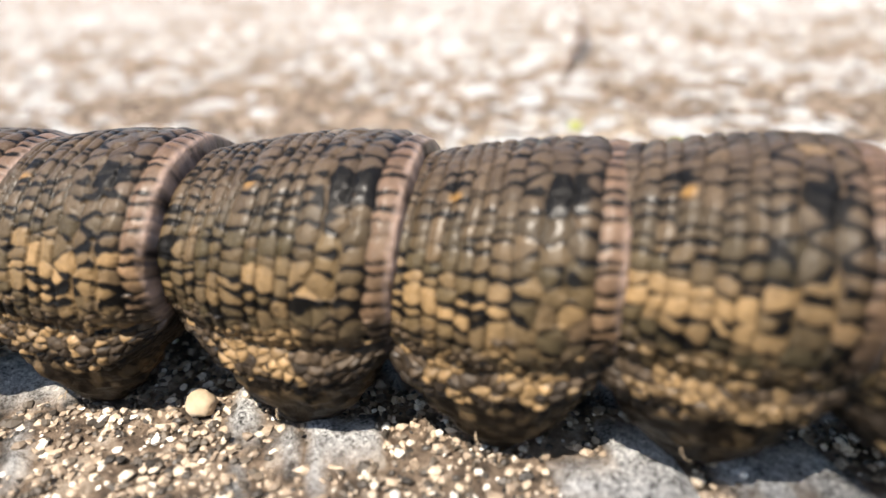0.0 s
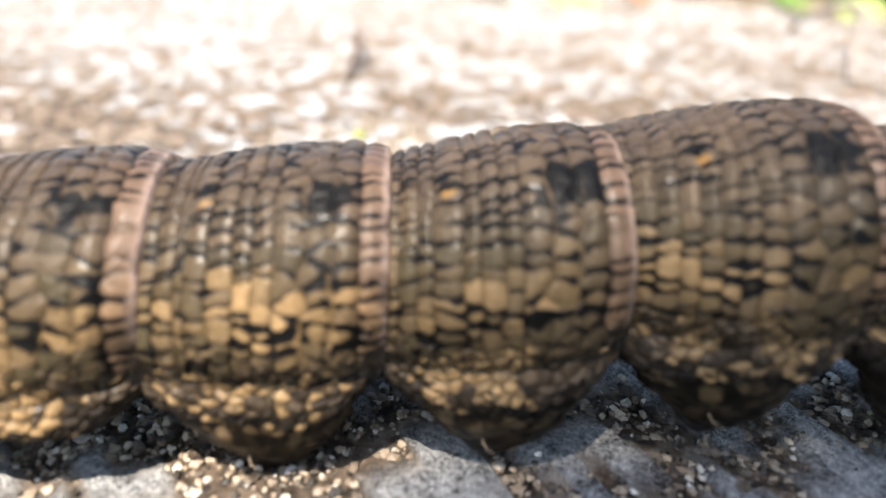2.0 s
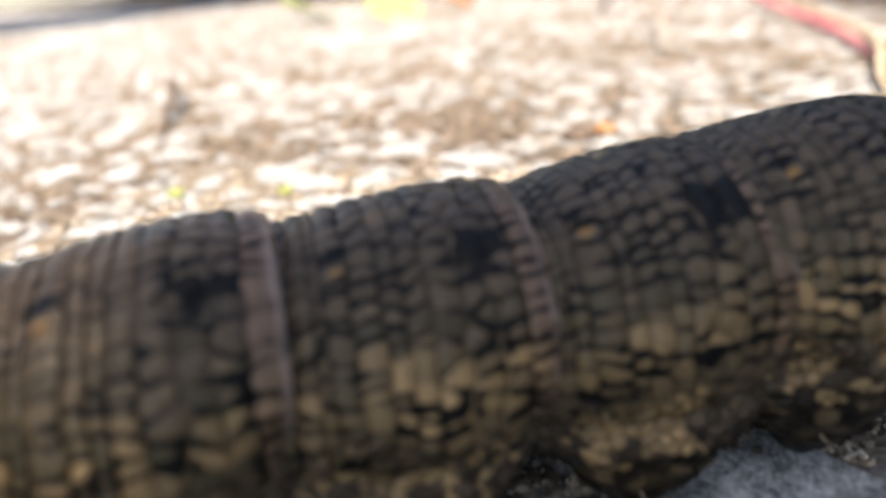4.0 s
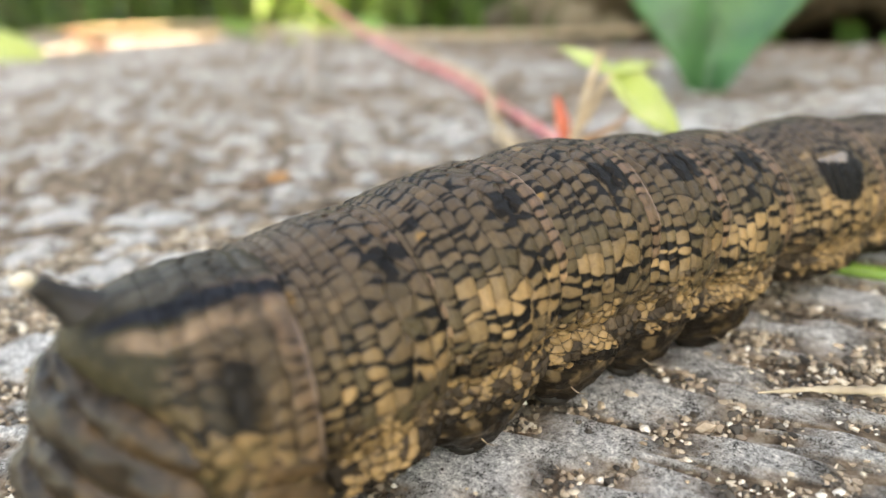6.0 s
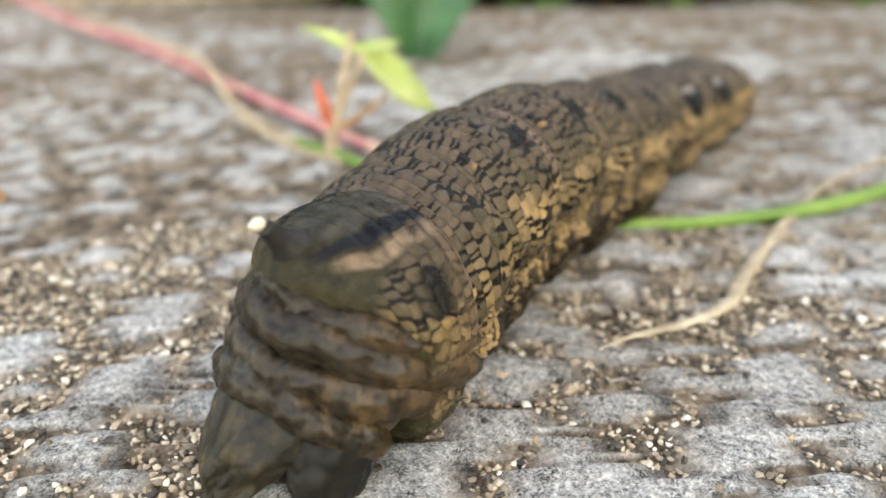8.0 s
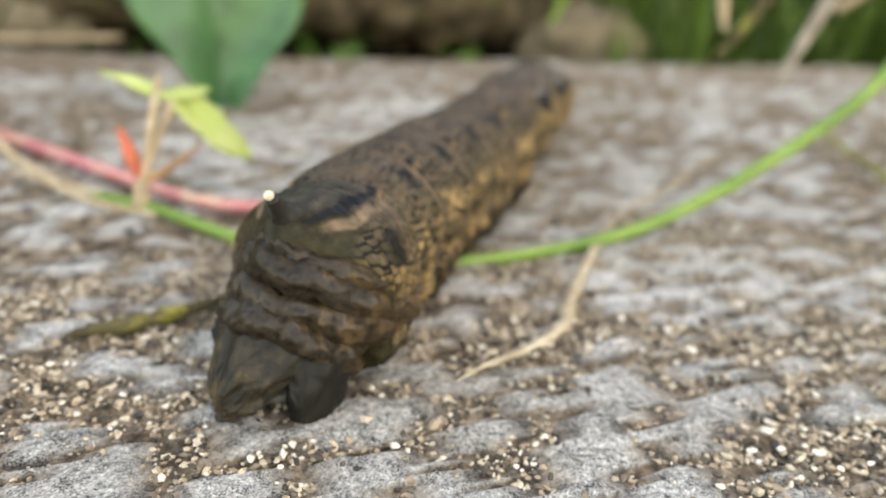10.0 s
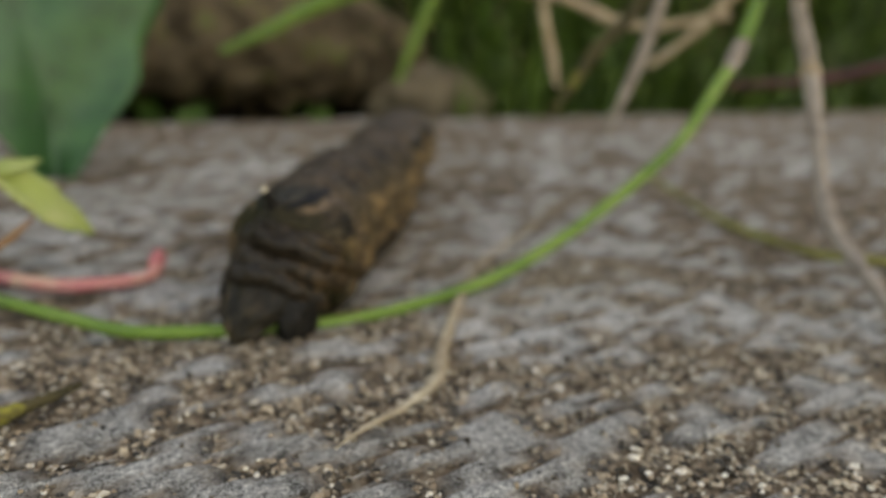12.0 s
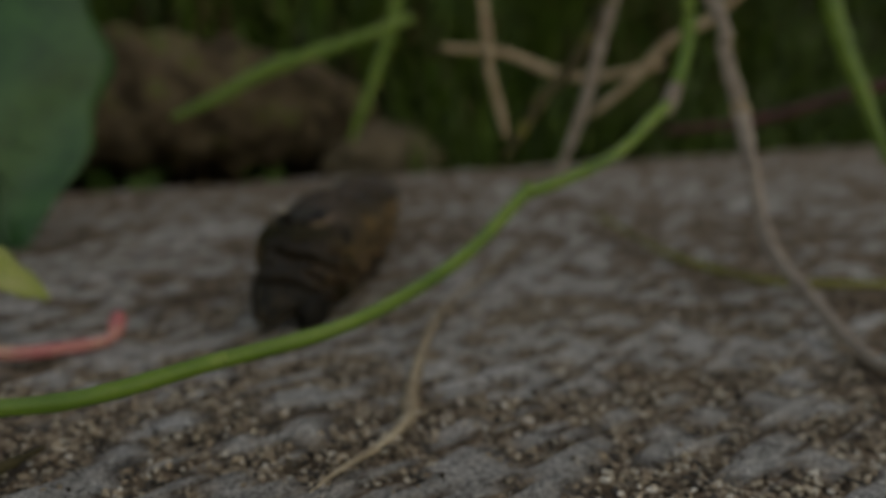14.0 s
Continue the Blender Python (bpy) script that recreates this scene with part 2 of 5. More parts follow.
def piece(name, me, parent=None, label=""):
    ob = new(name, me)
    if parent:
        ob.parent = parent
    return tagged(ob, label)


def grid_faces(rows, cols, wrap=False):
    i, j = np.meshgrid(np.arange(rows - 1), np.arange(cols if wrap else cols - 1), indexing="ij")
    k = (j + 1) % cols
    return np.stack([i * cols + j, i * cols + k, (i + 1) * cols + k, (i + 1) * cols + j], -1).reshape(-1, 4)


def spline(points, steps):
    """A smooth line through points (Catmull-Rom)."""
    p = np.asarray(points, float)
    p = np.vstack([2 * p[0] - p[1], p, 2 * p[-1] - p[-2]])
    out = []
    for k in range(1, len(p) - 2):
        for t in np.linspace(0, 1, steps, endpoint=False):
            a, b, c, d = p[k - 1 : k + 3]
            out.append(0.5 * (2 * b + (c - a) * t + (2 * a - 5 * b + 4 * c - d) * t**2 + (3 * b - a - 3 * c + d) * t**3))
    return np.array(out + [p[-2]])


def tube(points, radii, sides=10, steps=8, wobble=0.0, flat=1.0, seed=1):
    """Verts and faces of a bent, tapered, slightly uneven stalk with closed ends."""
    rng = np.random.default_rng(seed)
    line = spline(points, steps)
    r = np.interp(np.linspace(0, 1, len(line)), np.linspace(0, 1, len(radii)), radii)
    r = r * (1 + wobble * rng.normal(size=len(line)))
    tang = np.gradient(line, axis=0)
    tang /= np.linalg.norm(tang, axis=1)[:, None]
    side = np.cross(tang, (0.02, 0.03, 1.0))
    side /= np.linalg.norm(side, axis=1)[:, None]
    up = np.cross(side, tang)
    a = np.linspace(0, 2 * math.pi, sides, endpoint=False)
    ring = side[:, None] * np.cos(a)[None, :, None] + up[:, None] * (np.sin(a) * flat)[None, :, None]
    bump_ = 1 + wobble * 0.7 * rng.normal(size=(len(line), sides, 1))
    v = (line[:, None] + ring * r[:, None, None] * bump_).reshape(-1, 3)
    f = grid_faces(len(line), sides, True).tolist()
    f += [list(range(sides))[::-1], [len(v) - sides + k for k in range(sides)]]
    return v, f


def lattice(p, seed):
    """Smooth value noise of points, 0 to 1, in numpy."""
    q = np.floor(p).astype(np.int64)
    w = p - q
    w = w * w * (3 - 2 * w)
    out = np.zeros(len(p))
    dims = p.shape[1]
    for corner in range(2**dims):
        h = np.full(len(p), seed * 7919 + 17, np.int64)
        k = np.ones(len(p))
        for d in range(dims):
            b = corner >> d & 1
            h = (h * 1103515245 + (q[:, d] + b) * (374761393 + 668265263 * d)) & 0x7FFFFFFF
            h = (h ^ (h >> 13)) * 1274126177 & 0x7FFFFFFF
            k *= w[:, d] if b else 1 - w[:, d]
        out += k * ((h ^ (h >> 16)) % 65536 / 65535.0)
    return out


def fbm(p, seed, octaves=4):
    return sum(lattice(p * 2.03**o, seed + o) * 0.5**o for o in range(octaves)) / (2 - 0.5 ** (octaves - 1))


# ---- the slab ----
EDGE_AT, EDGE_ALONG, EDGE_OUT = np.array((3.6, 23.0)), np.array((0.852, -0.523)), np.array((0.523, 0.852))


def edge_shift(along):
    """How far the slab's far edge bends outwards."""
    return 0.42 * np.clip(5 - along, 0, 13)


def cement_mask(xy):
    """1 on the smooth cement patches, 0 in the sandy channels between them."""
    warp = np.stack([fbm(xy * 2.3, 21, 4), fbm(xy * 2.3 + 40, 22, 4)], -1) - 0.5
    q = (xy + warp * 0.62) / np.array((0.66, 0.54))
    base = np.floor(q).astype(np.int64)
    first, second = np.full(len(q), 9.0), np.full(len(q), 9.0)
    for i in (-1, 0, 1):
        for j in (-1, 0, 1):
            c = base + np.array((i, j))
            h = (c[:, 0] * 73856093 ^ c[:, 1] * 19349663) & 0x7FFFFFFF
            h = (h * 1103515245 + 12345) & 0x7FFFFFFF
            site = c + 0.5 + 0.42 * (np.stack([(h >> 7) % 1024, (h >> 17) % 1024], -1) / 511.5 - 1)
            d = np.linalg.norm(q - site, axis=1)
            second = np.where(d < first, first, np.minimum(second, d))
            first = np.minimum(first, d)
    fine = 1.25 * (fbm(xy * 5.5, 9, 5) - 0.5)
    spread = fbm(xy * 0.33 + 9, 23, 2) + 0.6 * np.clip(1 - ((EDGE_AT - xy) @ EDGE_OUT + edge_shift((xy - EDGE_AT) @ EDGE_ALONG)) / 7, 0, 1)
    return np.clip((second - first + 0.66 * fine - 0.12 - 0.43 * spread) / 0.045, 0, 1) * np.clip((0.68 + 0.3 * fine - fbm(xy * 1.1 + 60, 8, 3)) / 0.05, 0, 1)


def slab_height(xy, mask):
    return 0.10 * (fbm(xy * 0.55, 31, 3) - 0.5) * np.clip(np.linalg.norm(xy, axis=1) / 3, 0.3, 1.5) + 0.036 * mask - 0.034 + (0.04 * (fbm(xy * 9, 33, 3) - 0.5)) * (1.4 - mask) + 0.018 * (fbm(xy * 22, 35, 2) - 0.5)


def build_slab():
    # A grid that is fine round the animal's track and coarse far off.
    k = np.linspace(-1, 1, 640)
    u = np.sinh(k * 5.4) / np.sinh(5.4) * 260
    reach = np.linspace(0, 1, 470)
    vv = 19.0 + np.sinh((reach - 0.44) * 8.4) / np.sinh(0.44 * 8.4) * 19.0
    U, V = np.meshgrid(u, vv, indexing="ij")
    foot = EDGE_AT - EDGE_OUT * 19.0 + EDGE_ALONG * (-4.5)
    ragged = 0.25 * (fbm(np.stack([U.ravel() * 0.6, U.ravel() * 0], -1), 71, 3) - 0.5).reshape(U.shape) * np.exp(-V / 0.8)
    ragged = ragged + edge_shift(U - 4.5) * np.exp(-V / 10)
    xy = foot + U[..., None] * EDGE_ALONG + (19.0 - V + ragged)[..., None] * EDGE_OUT
    flat = xy.reshape(-1, 2)
    mask = cement_mask(flat)
    z = slab_height(flat, mask)
    far = V.ravel()
    z -= 0.35 * np.exp(-far / 0.35)
    rows, cols = U.shape
    top = np.column_stack([flat, z])
    skirt = top.reshape(rows, cols, 3)[:, 0].copy()
    skirt[:, 2] = -4.0
    faces = grid_faces(rows, cols)[:, ::-1]
    first = np.arange(rows - 1) * cols
    base = rows * cols
    wall = np.stack([first, first + cols, base + np.arange(1, rows), base + np.arange(rows - 1)], -1)[:, ::-1]
    me = mesh_of("pavement", np.vstack([top, skirt]), np.vstack([faces, wall]), CONCRETE)
    a = me.attributes.new("cement", "FLOAT", "POINT")
    a.data.foreach_set("value", np.concatenate([mask, np.zeros(rows)]).astype(np.float32))
    tagged(new("pavement", me), "old grey concrete slab with worn cement skin and exposed sand", "pavement", kind="structure")


def pebble_shape():
    bm = bmesh.new()
    bmesh.ops.create_icosphere(bm, subdivisions=1, radius=1.0)
    v = np.array([p.co[:] for p in bm.verts])
    f = np.array([[p.index for p in q.verts] for q in bm.faces])
    bm.free()
    return v, f


def strew(name, label, count, box, size, seed, weight, material=None):
    """Grains lying half sunk in the slab, as one mesh."""
    rng = np.random.default_rng(seed)
    base_v, base_f = pebble_shape()
    xy = np.column_stack([rng.uniform(box[0], box[2], count * 6), rng.uniform(box[1], box[3], count * 6)])
    m = cement_mask(xy)
    xy = xy[rng.uniform(size=len(xy)) < weight(m)][:count]
    n = len(xy)
    z = slab_height(xy, cement_mask(xy))
    r = size[0] + (size[1] - size[0]) * rng.power(0.6, n)
    shape = base_v[None] * (r[:, None] * rng.uniform(0.6, 1.25, (n, 3)))[:, None, :]
    shape = shape * (1 + 0.22 * rng.normal(size=(n, len(base_v), 1)))
    a = rng.uniform(0, 2 * math.pi, n)
    c, s = np.cos(a)[:, None], np.sin(a)[:, None]
    x = shape[..., 0] * c - shape[..., 1] * s
    y = shape[..., 0] * s + shape[..., 1] * c
    v = np.stack([x + xy[:, :1], y + xy[:, 1:], shape[..., 2] * 0.7 + (z + r * 0.26)[:, None]], -1).reshape(-1, 3)
    f = (base_f[None] + (np.arange(n) * len(base_v))[:, None, None]).reshape(-1, 3)
    me = mesh_of(name, v, f, material or GRAINS, smooth=False)
    return tagged(new(name, me), label, "gravel", kind="stuff")


build_slab()
ground_v = [(-4000, -4000, -4.0), (4000, -4000, -4.0), (4000, 4000, -4.0), (-4000, 4000, -4.0)]
tagged(new("ground", mesh_of("ground", ground_v, [[0, 1, 2, 3]], SOIL)), "dark bare soil round the slab", "ground", kind="structure")
strew("sand_grains", "tan and white sand grains set in worn concrete", 66000, (-5.5, -0.6, 6.5, 6.0), (0.008, 0.028), 3, lambda m: 0.012 + 0.988 * (1 - m) ** 1.2)
strew("grit", "small rounded tan and white pebbles in the concrete", 6000, (-11, -1, 14, 15), (0.014, 0.040), 4, lambda m: 0.02 + 0.98 * (1 - m))


# ---- the caterpillar ----
WAY_X = (4.47494e-06, -2.52494e-04, 4.533806e-03, -1.989073e-02, 0.7552489, -5.524958)
WAY_Y = (-8.57141e-06, 4.882379e-04, -8.985801e-03, 4.564992e-02, 0.6159401, -1.635006)


def track(s):
    """Place and heading on the animal's way, s centimetres along it."""
    q = s + 7.36444
    dx, dy = np.polyval(np.polyder(WAY_X), q), np.polyval(np.polyder(WAY_Y), q)
    return float(np.polyval(WAY_X, q)), float(np.polyval(WAY_Y, q)), math.degrees(math.atan2(dy, dx))


RING_ZONE, RING_COUNT, RIM = 0.60, 9, 0.875


def skin_cells(u, ang, length, radius, seed):
    """Skin cells: narrow rings of near-square cells behind, larger polygons in front, one ring of cells at the front rim.
    For each vertex: its cell, the distances to the seam along the ring and to the next ring; and each cell's place (u, angle)."""
    rng = np.random.default_rng(seed)
    which = np.zeros(len(u), int)
    lap = np.full(len(u), 0.5)
    along, across = np.full(len(u), 1.0), np.full(len(u), 1.0)
    places = []
    wob = 0.034 * (fbm(np.column_stack([np.cos(ang) * 6, np.sin(ang) * 6, u * 9]), seed, 3) - 0.5)
    ang = (ang + 0.10 * (fbm(np.column_stack([np.cos(ang) * 5, np.sin(ang) * 5, u * 13]), seed + 2, 3) - 0.5) + math.pi) % (2 * math.pi) - math.pi
    bounds = [RING_ZONE * k / RING_COUNT for k in range(RING_COUNT + 1)]
    bounds = [bounds[0]] + [e + 0.012 * rng.normal() for e in bounds[1:-1]] + [bounds[-1]]
    spans = [(lo, hi) for lo, hi in zip(bounds, bounds[1:])] + [(RIM, 0.99)]
    w = u + wob
    polygon = (w >= RING_ZONE) & (w < RIM)
    for lo_u, hi_u in spans:
        here = (w >= lo_u) & (w < hi_u)
        if lo_u == 0.0:
            here |= w < 0
        if hi_u == 0.99:
            here |= w >= 0.99
        count = int(rng.integers(52, 60))
        cuts = np.sort((np.arange(count) + rng.uniform(-0.33, 0.33, count) + rng.uniform()) * 2 * math.pi / count - math.pi)
        n = np.searchsorted(cuts, ang[here]) - 1
        n[n < 0] = count - 1
        lo, hi = cuts[n], np.where(n + 1 < count, cuts[(n + 1) % count], cuts[0] + 2 * math.pi)
        a = np.where(ang[here] < lo, ang[here] + 2 * math.pi, ang[here])
        along[here] = np.minimum(a - lo, hi - a) * radius
        f = w[here]
        across[here] = np.clip(np.minimum(f - lo_u, hi_u - f), 0, 1) * length
        which[here] = len(places) + n
        lap[here] = np.clip((f - lo_u) / (hi_u - lo_u), 0, 1)
        mid = (cuts + np.append(cuts[1:], cuts[0] + 2 * math.pi)) / 2
        places += [((lo_u + hi_u) / 2, m) for m in mid]
    here = np.nonzero(polygon)[0]
    base = len(places)
    rows = 3
    for k in range(rows):
        count = int(rng.integers(46, 52))
        for j in range(count):
            places.append((RING_ZONE + (k + 0.5 + rng.normal() * 0.15) * (RIM - RING_ZONE) / rows, (j + (k % 2) * 0.5 + rng.normal() * 0.17) * 2 * math.pi / count - math.pi))
    first, second = np.full(len(here), 9.0), np.full(len(here), 9.0)
    best, other = np.zeros(len(here), int), np.zeros(len(here), int)
    hu, ha = u[here], ang[here]
    for n in range(base, len(places)):
        da = np.abs((ha - places[n][1] + math.pi) % (2 * math.pi) - math.pi)
        near = np.nonzero(da < 0.6)[0]
        dd = np.hypot((hu[near] - places[n][0]) * length, da[near] * radius)
        closer = dd < first[near]
        runner = ~closer & (dd < second[near])
        other[near] = np.where(closer, best[near], np.where(runner, n, other[near]))
        second[near] = np.where(closer, first[near], np.where(runner, dd, second[near]))
        first[near] = np.where(closer, dd, first[near])
        best[near[closer]] = n
    spots = np.array(places)
    which[here] = best
    gap = (second - first) / 2
    sideways = np.abs(spots[best, 0] - spots[other, 0]) * length > np.abs((spots[best, 1] - spots[other, 1] + math.pi) % (2 * math.pi) - math.pi) * radius
    along[here] = np.where(sideways, 1.0, gap)
    across[here] = np.minimum(np.where(sideways, gap, 1.0), np.minimum(w[here] - RING_ZONE, RIM - w[here]) * length)
    return which, along, across, spots, lap


def beads(p, q, size, seed):
    """Rounded warts on a plane: height 0 to 1 and two random numbers for each point's wart."""
    g = np.column_stack([p, q]) / size
    base = np.floor(g).astype(np.int64)
    first, second = np.full(len(g), 9.0), np.full(len(g), 9.0)
    pick = np.zeros(len(g), np.int64)
    for i in (-1, 0, 1):
        for j in (-1, 0, 1):
            c = base + np.array((i, j))
            h = (c[:, 0] * 73856093 ^ c[:, 1] * 19349663 ^ seed * 83492791) & 0x7FFFFFFF
            h = (h * 1103515245 + 12345) & 0x7FFFFFFF
            h = ((h ^ (h >> 15)) * 1274126177) & 0x7FFFFFFF
            d = np.linalg.norm(g - (c + 0.5 + 0.40 * (np.stack([(h >> 5) % 1024, (h >> 15) % 1024], -1) / 511.5 - 1)), axis=1)
            pick = np.where(d < first, h, pick)
            second = np.where(d < first, first, np.minimum(second, d))
            first = np.minimum(first, d)
    return np.clip((second - first) / 0.55, 0, 1) ** 0.7, (pick >> 3) % 997 / 996.0, (pick >> 13) % 991 / 990.0


def body_ring(name, length, radius, seed, spot=1, eyes=0, stripe=0, yellow=1.0, across=150, around=300, start=-0.08):
    """One body segment: a bulging ring of skin folds, its cells coloured one by one. x runs forward, z up, the ground at 0."""
    rng = np.random.default_rng(seed + 100)
    u1 = np.linspace(start, 1, across)
    # Columns lie closer on the back and on the flank that is passed at close range.
    near = int(around * 0.73)
    ang = np.concatenate([np.linspace(radians(75), radians(245), near, endpoint=False), np.linspace(radians(245), radians(435), around - near, endpoint=False)])
    ang = np.sort((ang + math.pi) % (2 * math.pi) - math.pi)
    U, A = np.meshgrid(u1, ang, indexing="ij")
    u, a = U.ravel(), A.ravel()
    x = (u - 0.5) * length
    up, out = np.sin(a), np.cos(a)
    which, along, dist, places, lap = skin_cells(u, a, length, radius, seed)
    wart = fbm(np.column_stack([x * 19, out * 15, up * 15]), seed + 31, 2)
    flank = np.clip((-up + 0.06 + 0.5 * (wart - 0.5)) / 0.14, 0, 1)
    bead, bead_a, bead_b = beads(x + 0.03 * (wart - 0.5), a * radius + 0.03 * (wart - 0.5), 0.054, seed)
    # Outline: widest before its front rim, drawn in behind where it slides under the ring that follows.
    full = 0.80 + 0.20 * np.sin(np.clip((u + 0.06) / 0.80, 0, 1) * math.pi / 2) - 0.5 * np.clip(-u, 0, 1)
    full -= 0.06 * np.clip((u - 0.82) / 0.14, 0, 1) ** 2 + (0 if stripe else 0.16) * np.clip((0.45 - up) / 0.6, 0, 1) * np.abs(2 * np.clip(u, 0, 1) - 1) ** 2.5 + 0.34 * np.clip((u - 0.962) / 0.038, 0, 1) ** 2
    folds = 0.017 * np.clip(dist / 0.035, 0, 1) ** 0.6 * (np.clip((u - 0.45) / 0.2, 0, 1) if stripe else 1)
    folds = (folds + 0.013 * (lap - 0.5) * (0 if stripe else 1)) * (1 - 0.8 * flank)
    lumps = 0.035 * (fbm(np.column_stack([x * 3 + seed, out * 2, up * 2]), seed, 3) - 0.5) + 0.05 * np.clip(-up - 0.1, 0, 1) * (fbm(np.column_stack([x * 7 + seed, out * 5, up * 5]), seed + 3, 3) - 0.5)
    bed = np.clip(along / 0.022, 0, 1) * (np.clip((u - 0.45) / 0.2, 0, 1) if stripe else 1)
    r = radius * full + (folds + lumps + 0.0035 * bed * (1 - 0.8 * flank)) * radius / 0.6
    r = r + flank * (0.026 * (wart - 0.5) + 0.016 * bead)
    belly = np.where(up < 0, 1 - (0.10 if stripe else 0.23) * up**2, 1.0)
    bulge = np.clip(1.45 * np.sin(np.clip(u, 0, 1) * math.pi) ** 0.9, 0, 1)
    low_side = np.clip((-up - 0.15) / 0.5, 0, 1)
    lobe = 1 + 0.15 * np.exp(-(((up + 0.62) / 0.26) ** 2)) * bulge - 0.05 * np.exp(-(((up + 0.20) / 0.10) ** 2))
    vx, vy, vz = x + 0.06 * radius * up, r * out * lobe * 1.02, r * up * belly + radius
    vz = vz - (0.10 * bulge - (0.085 if stripe else 0.12)) * low_side * radius / 0.56
    if stripe:
        # The hindmost ring narrows behind to the foot of the horn like a stern.
        k = np.clip((0.58 - u) / 0.58, 0, 1)
        tall = np.clip((vz - 0.55) / 0.4, 0, 1)
        shut = np.sqrt(1 - 0.995 * k**7)
        stern = 0.08 * length - k * (0.12 + 0.22 * tall)
        vx = np.where(u < 0.58, stern, vx)
        sunk = np.clip((0.60 - vz) / 0.35, 0, 1)
        vy = vy * shut * (1 - (0.30 + 0.34 * tall + 0.36 * sunk) * k**0.9)
        vz = (vz - 0.62) * shut + 0.62 + 0.03 * k * tall
        vy = vy * (1 + 0.10 * np.clip(k * 3, 0, 1) * (fbm(np.column_stack([vx * 15, vz * 3.0, out * 2]), seed + 41, 3) - 0.5))
    verts = np.column_stack([vx, vy, vz])
    # Colours, cell by cell.
    cu, ca = places[:, 0], (places[:, 1] + math.pi) % (2 * math.pi) - math.pi
    height = np.sin(ca)
    n = len(places)
    taupe, olive, tan = np.array((0.108, 0.078, 0.056)), np.array((0.100, 0.080, 0.044)), np.array((0.185, 0.128, 0.070))
    gold, pale = np.array((0.46, 0.298, 0.140)), np.array((0.36, 0.215, 0.145))
    high = np.clip((height - 0.50) / 0.45, 0, 1)[:, None]
    some = rng.uniform(size=n)[:, None] ** 1.6
    cell = (olive * (1 - some) + tan * some) * (1 - high) + (taupe * (1 - 0.25 * some) + tan * 0.25 * some) * high
    drift = fbm(np.column_stack([cu * 3 + seed * 3, np.cos(ca) * 2.2, height * 2.2]), seed + 7, 2)
    low = np.exp(-(((height - 0.24) / 0.24) ** 2)) * (0.75 + 0.35 * np.exp(-(((cu - 0.45) / 0.25) ** 2)))
    golden = np.clip(low * 1.15 * yellow + (drift - 0.5) * 1.3 * (height < 0.45) + rng.normal(size=n) * 0.28 - 0.50, 0, 0.95)[:, None]
    cell = cell * (1 - golden) + gold * golden
    cell *= rng.uniform(0.86, 1.12, (n, 1))
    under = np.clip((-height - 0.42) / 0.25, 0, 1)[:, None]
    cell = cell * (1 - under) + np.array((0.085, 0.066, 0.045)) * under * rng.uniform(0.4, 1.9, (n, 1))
    rim = np.clip((cu - 0.82) / 0.08, 0, 1)[:, None] * np.clip((height + 0.35) / 0.3, 0, 1)[:, None]
    cell = cell * (1 - 0.45 * rim) + pale * 0.45 * rim * rng.uniform(0.6, 1.15, (n, 1))
    soot = np.array((0.010, 0.0095, 0.009))
    # Below the flank the cells break up into small warts.
    tint = cell[which] * (0.86 + 0.20 * np.clip(np.minimum(along, dist * 2.6) / 0.03, 0, 1))[:, None]
    rich = np.exp(-(((up + 0.20) / 0.30) ** 2)) * np.exp(-(((u - 0.52) / 0.30) ** 2)) * yellow
    patch = np.clip((fbm(np.column_stack([x * 5 + 3, out * 4, up * 4]), seed + 33, 2) - 0.34) / 0.2, 0, 1)
    bright = np.clip((bead_a - 1 + 1.18 * rich * patch) / 0.05, 0, 1) * np.clip((bead - 0.1) / 0.25, 0, 1)
    # Belly skin is dark brown, and painted darker still for the shade beneath.
    belly_shade = np.clip((-up - 0.20) / 0.3, 0, 1)
    broken = (np.array((0.105, 0.074, 0.046)) * (1 - belly_shade)[:, None] + np.array((0.028, 0.021, 0.015)) * belly_shade[:, None]) * (0.45 + 1.1 * bead_b)[:, None]
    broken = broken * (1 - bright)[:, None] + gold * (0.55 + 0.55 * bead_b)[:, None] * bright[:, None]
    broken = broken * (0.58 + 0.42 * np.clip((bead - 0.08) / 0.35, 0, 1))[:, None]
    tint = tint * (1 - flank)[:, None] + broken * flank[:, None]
    # Black dashes between the cells of a ring, thin brown grooves between the rings, and black marks that spread from the seams.
    n1 = fbm(np.column_stack([x * 9, out * 5, up * 5]), seed + 11, 3)
    n2 = fbm(np.column_stack([x * 2.6 + 5, out * 2.6, up * 2.6]), seed + 12, 2)
    n3 = fbm(np.column_stack([x * 16, out * 9, up * 9]), seed + 13, 3)
    mark = np.zeros(len(u))
    drift_b = rng.uniform(size=n)
    core = np.zeros(len(u))
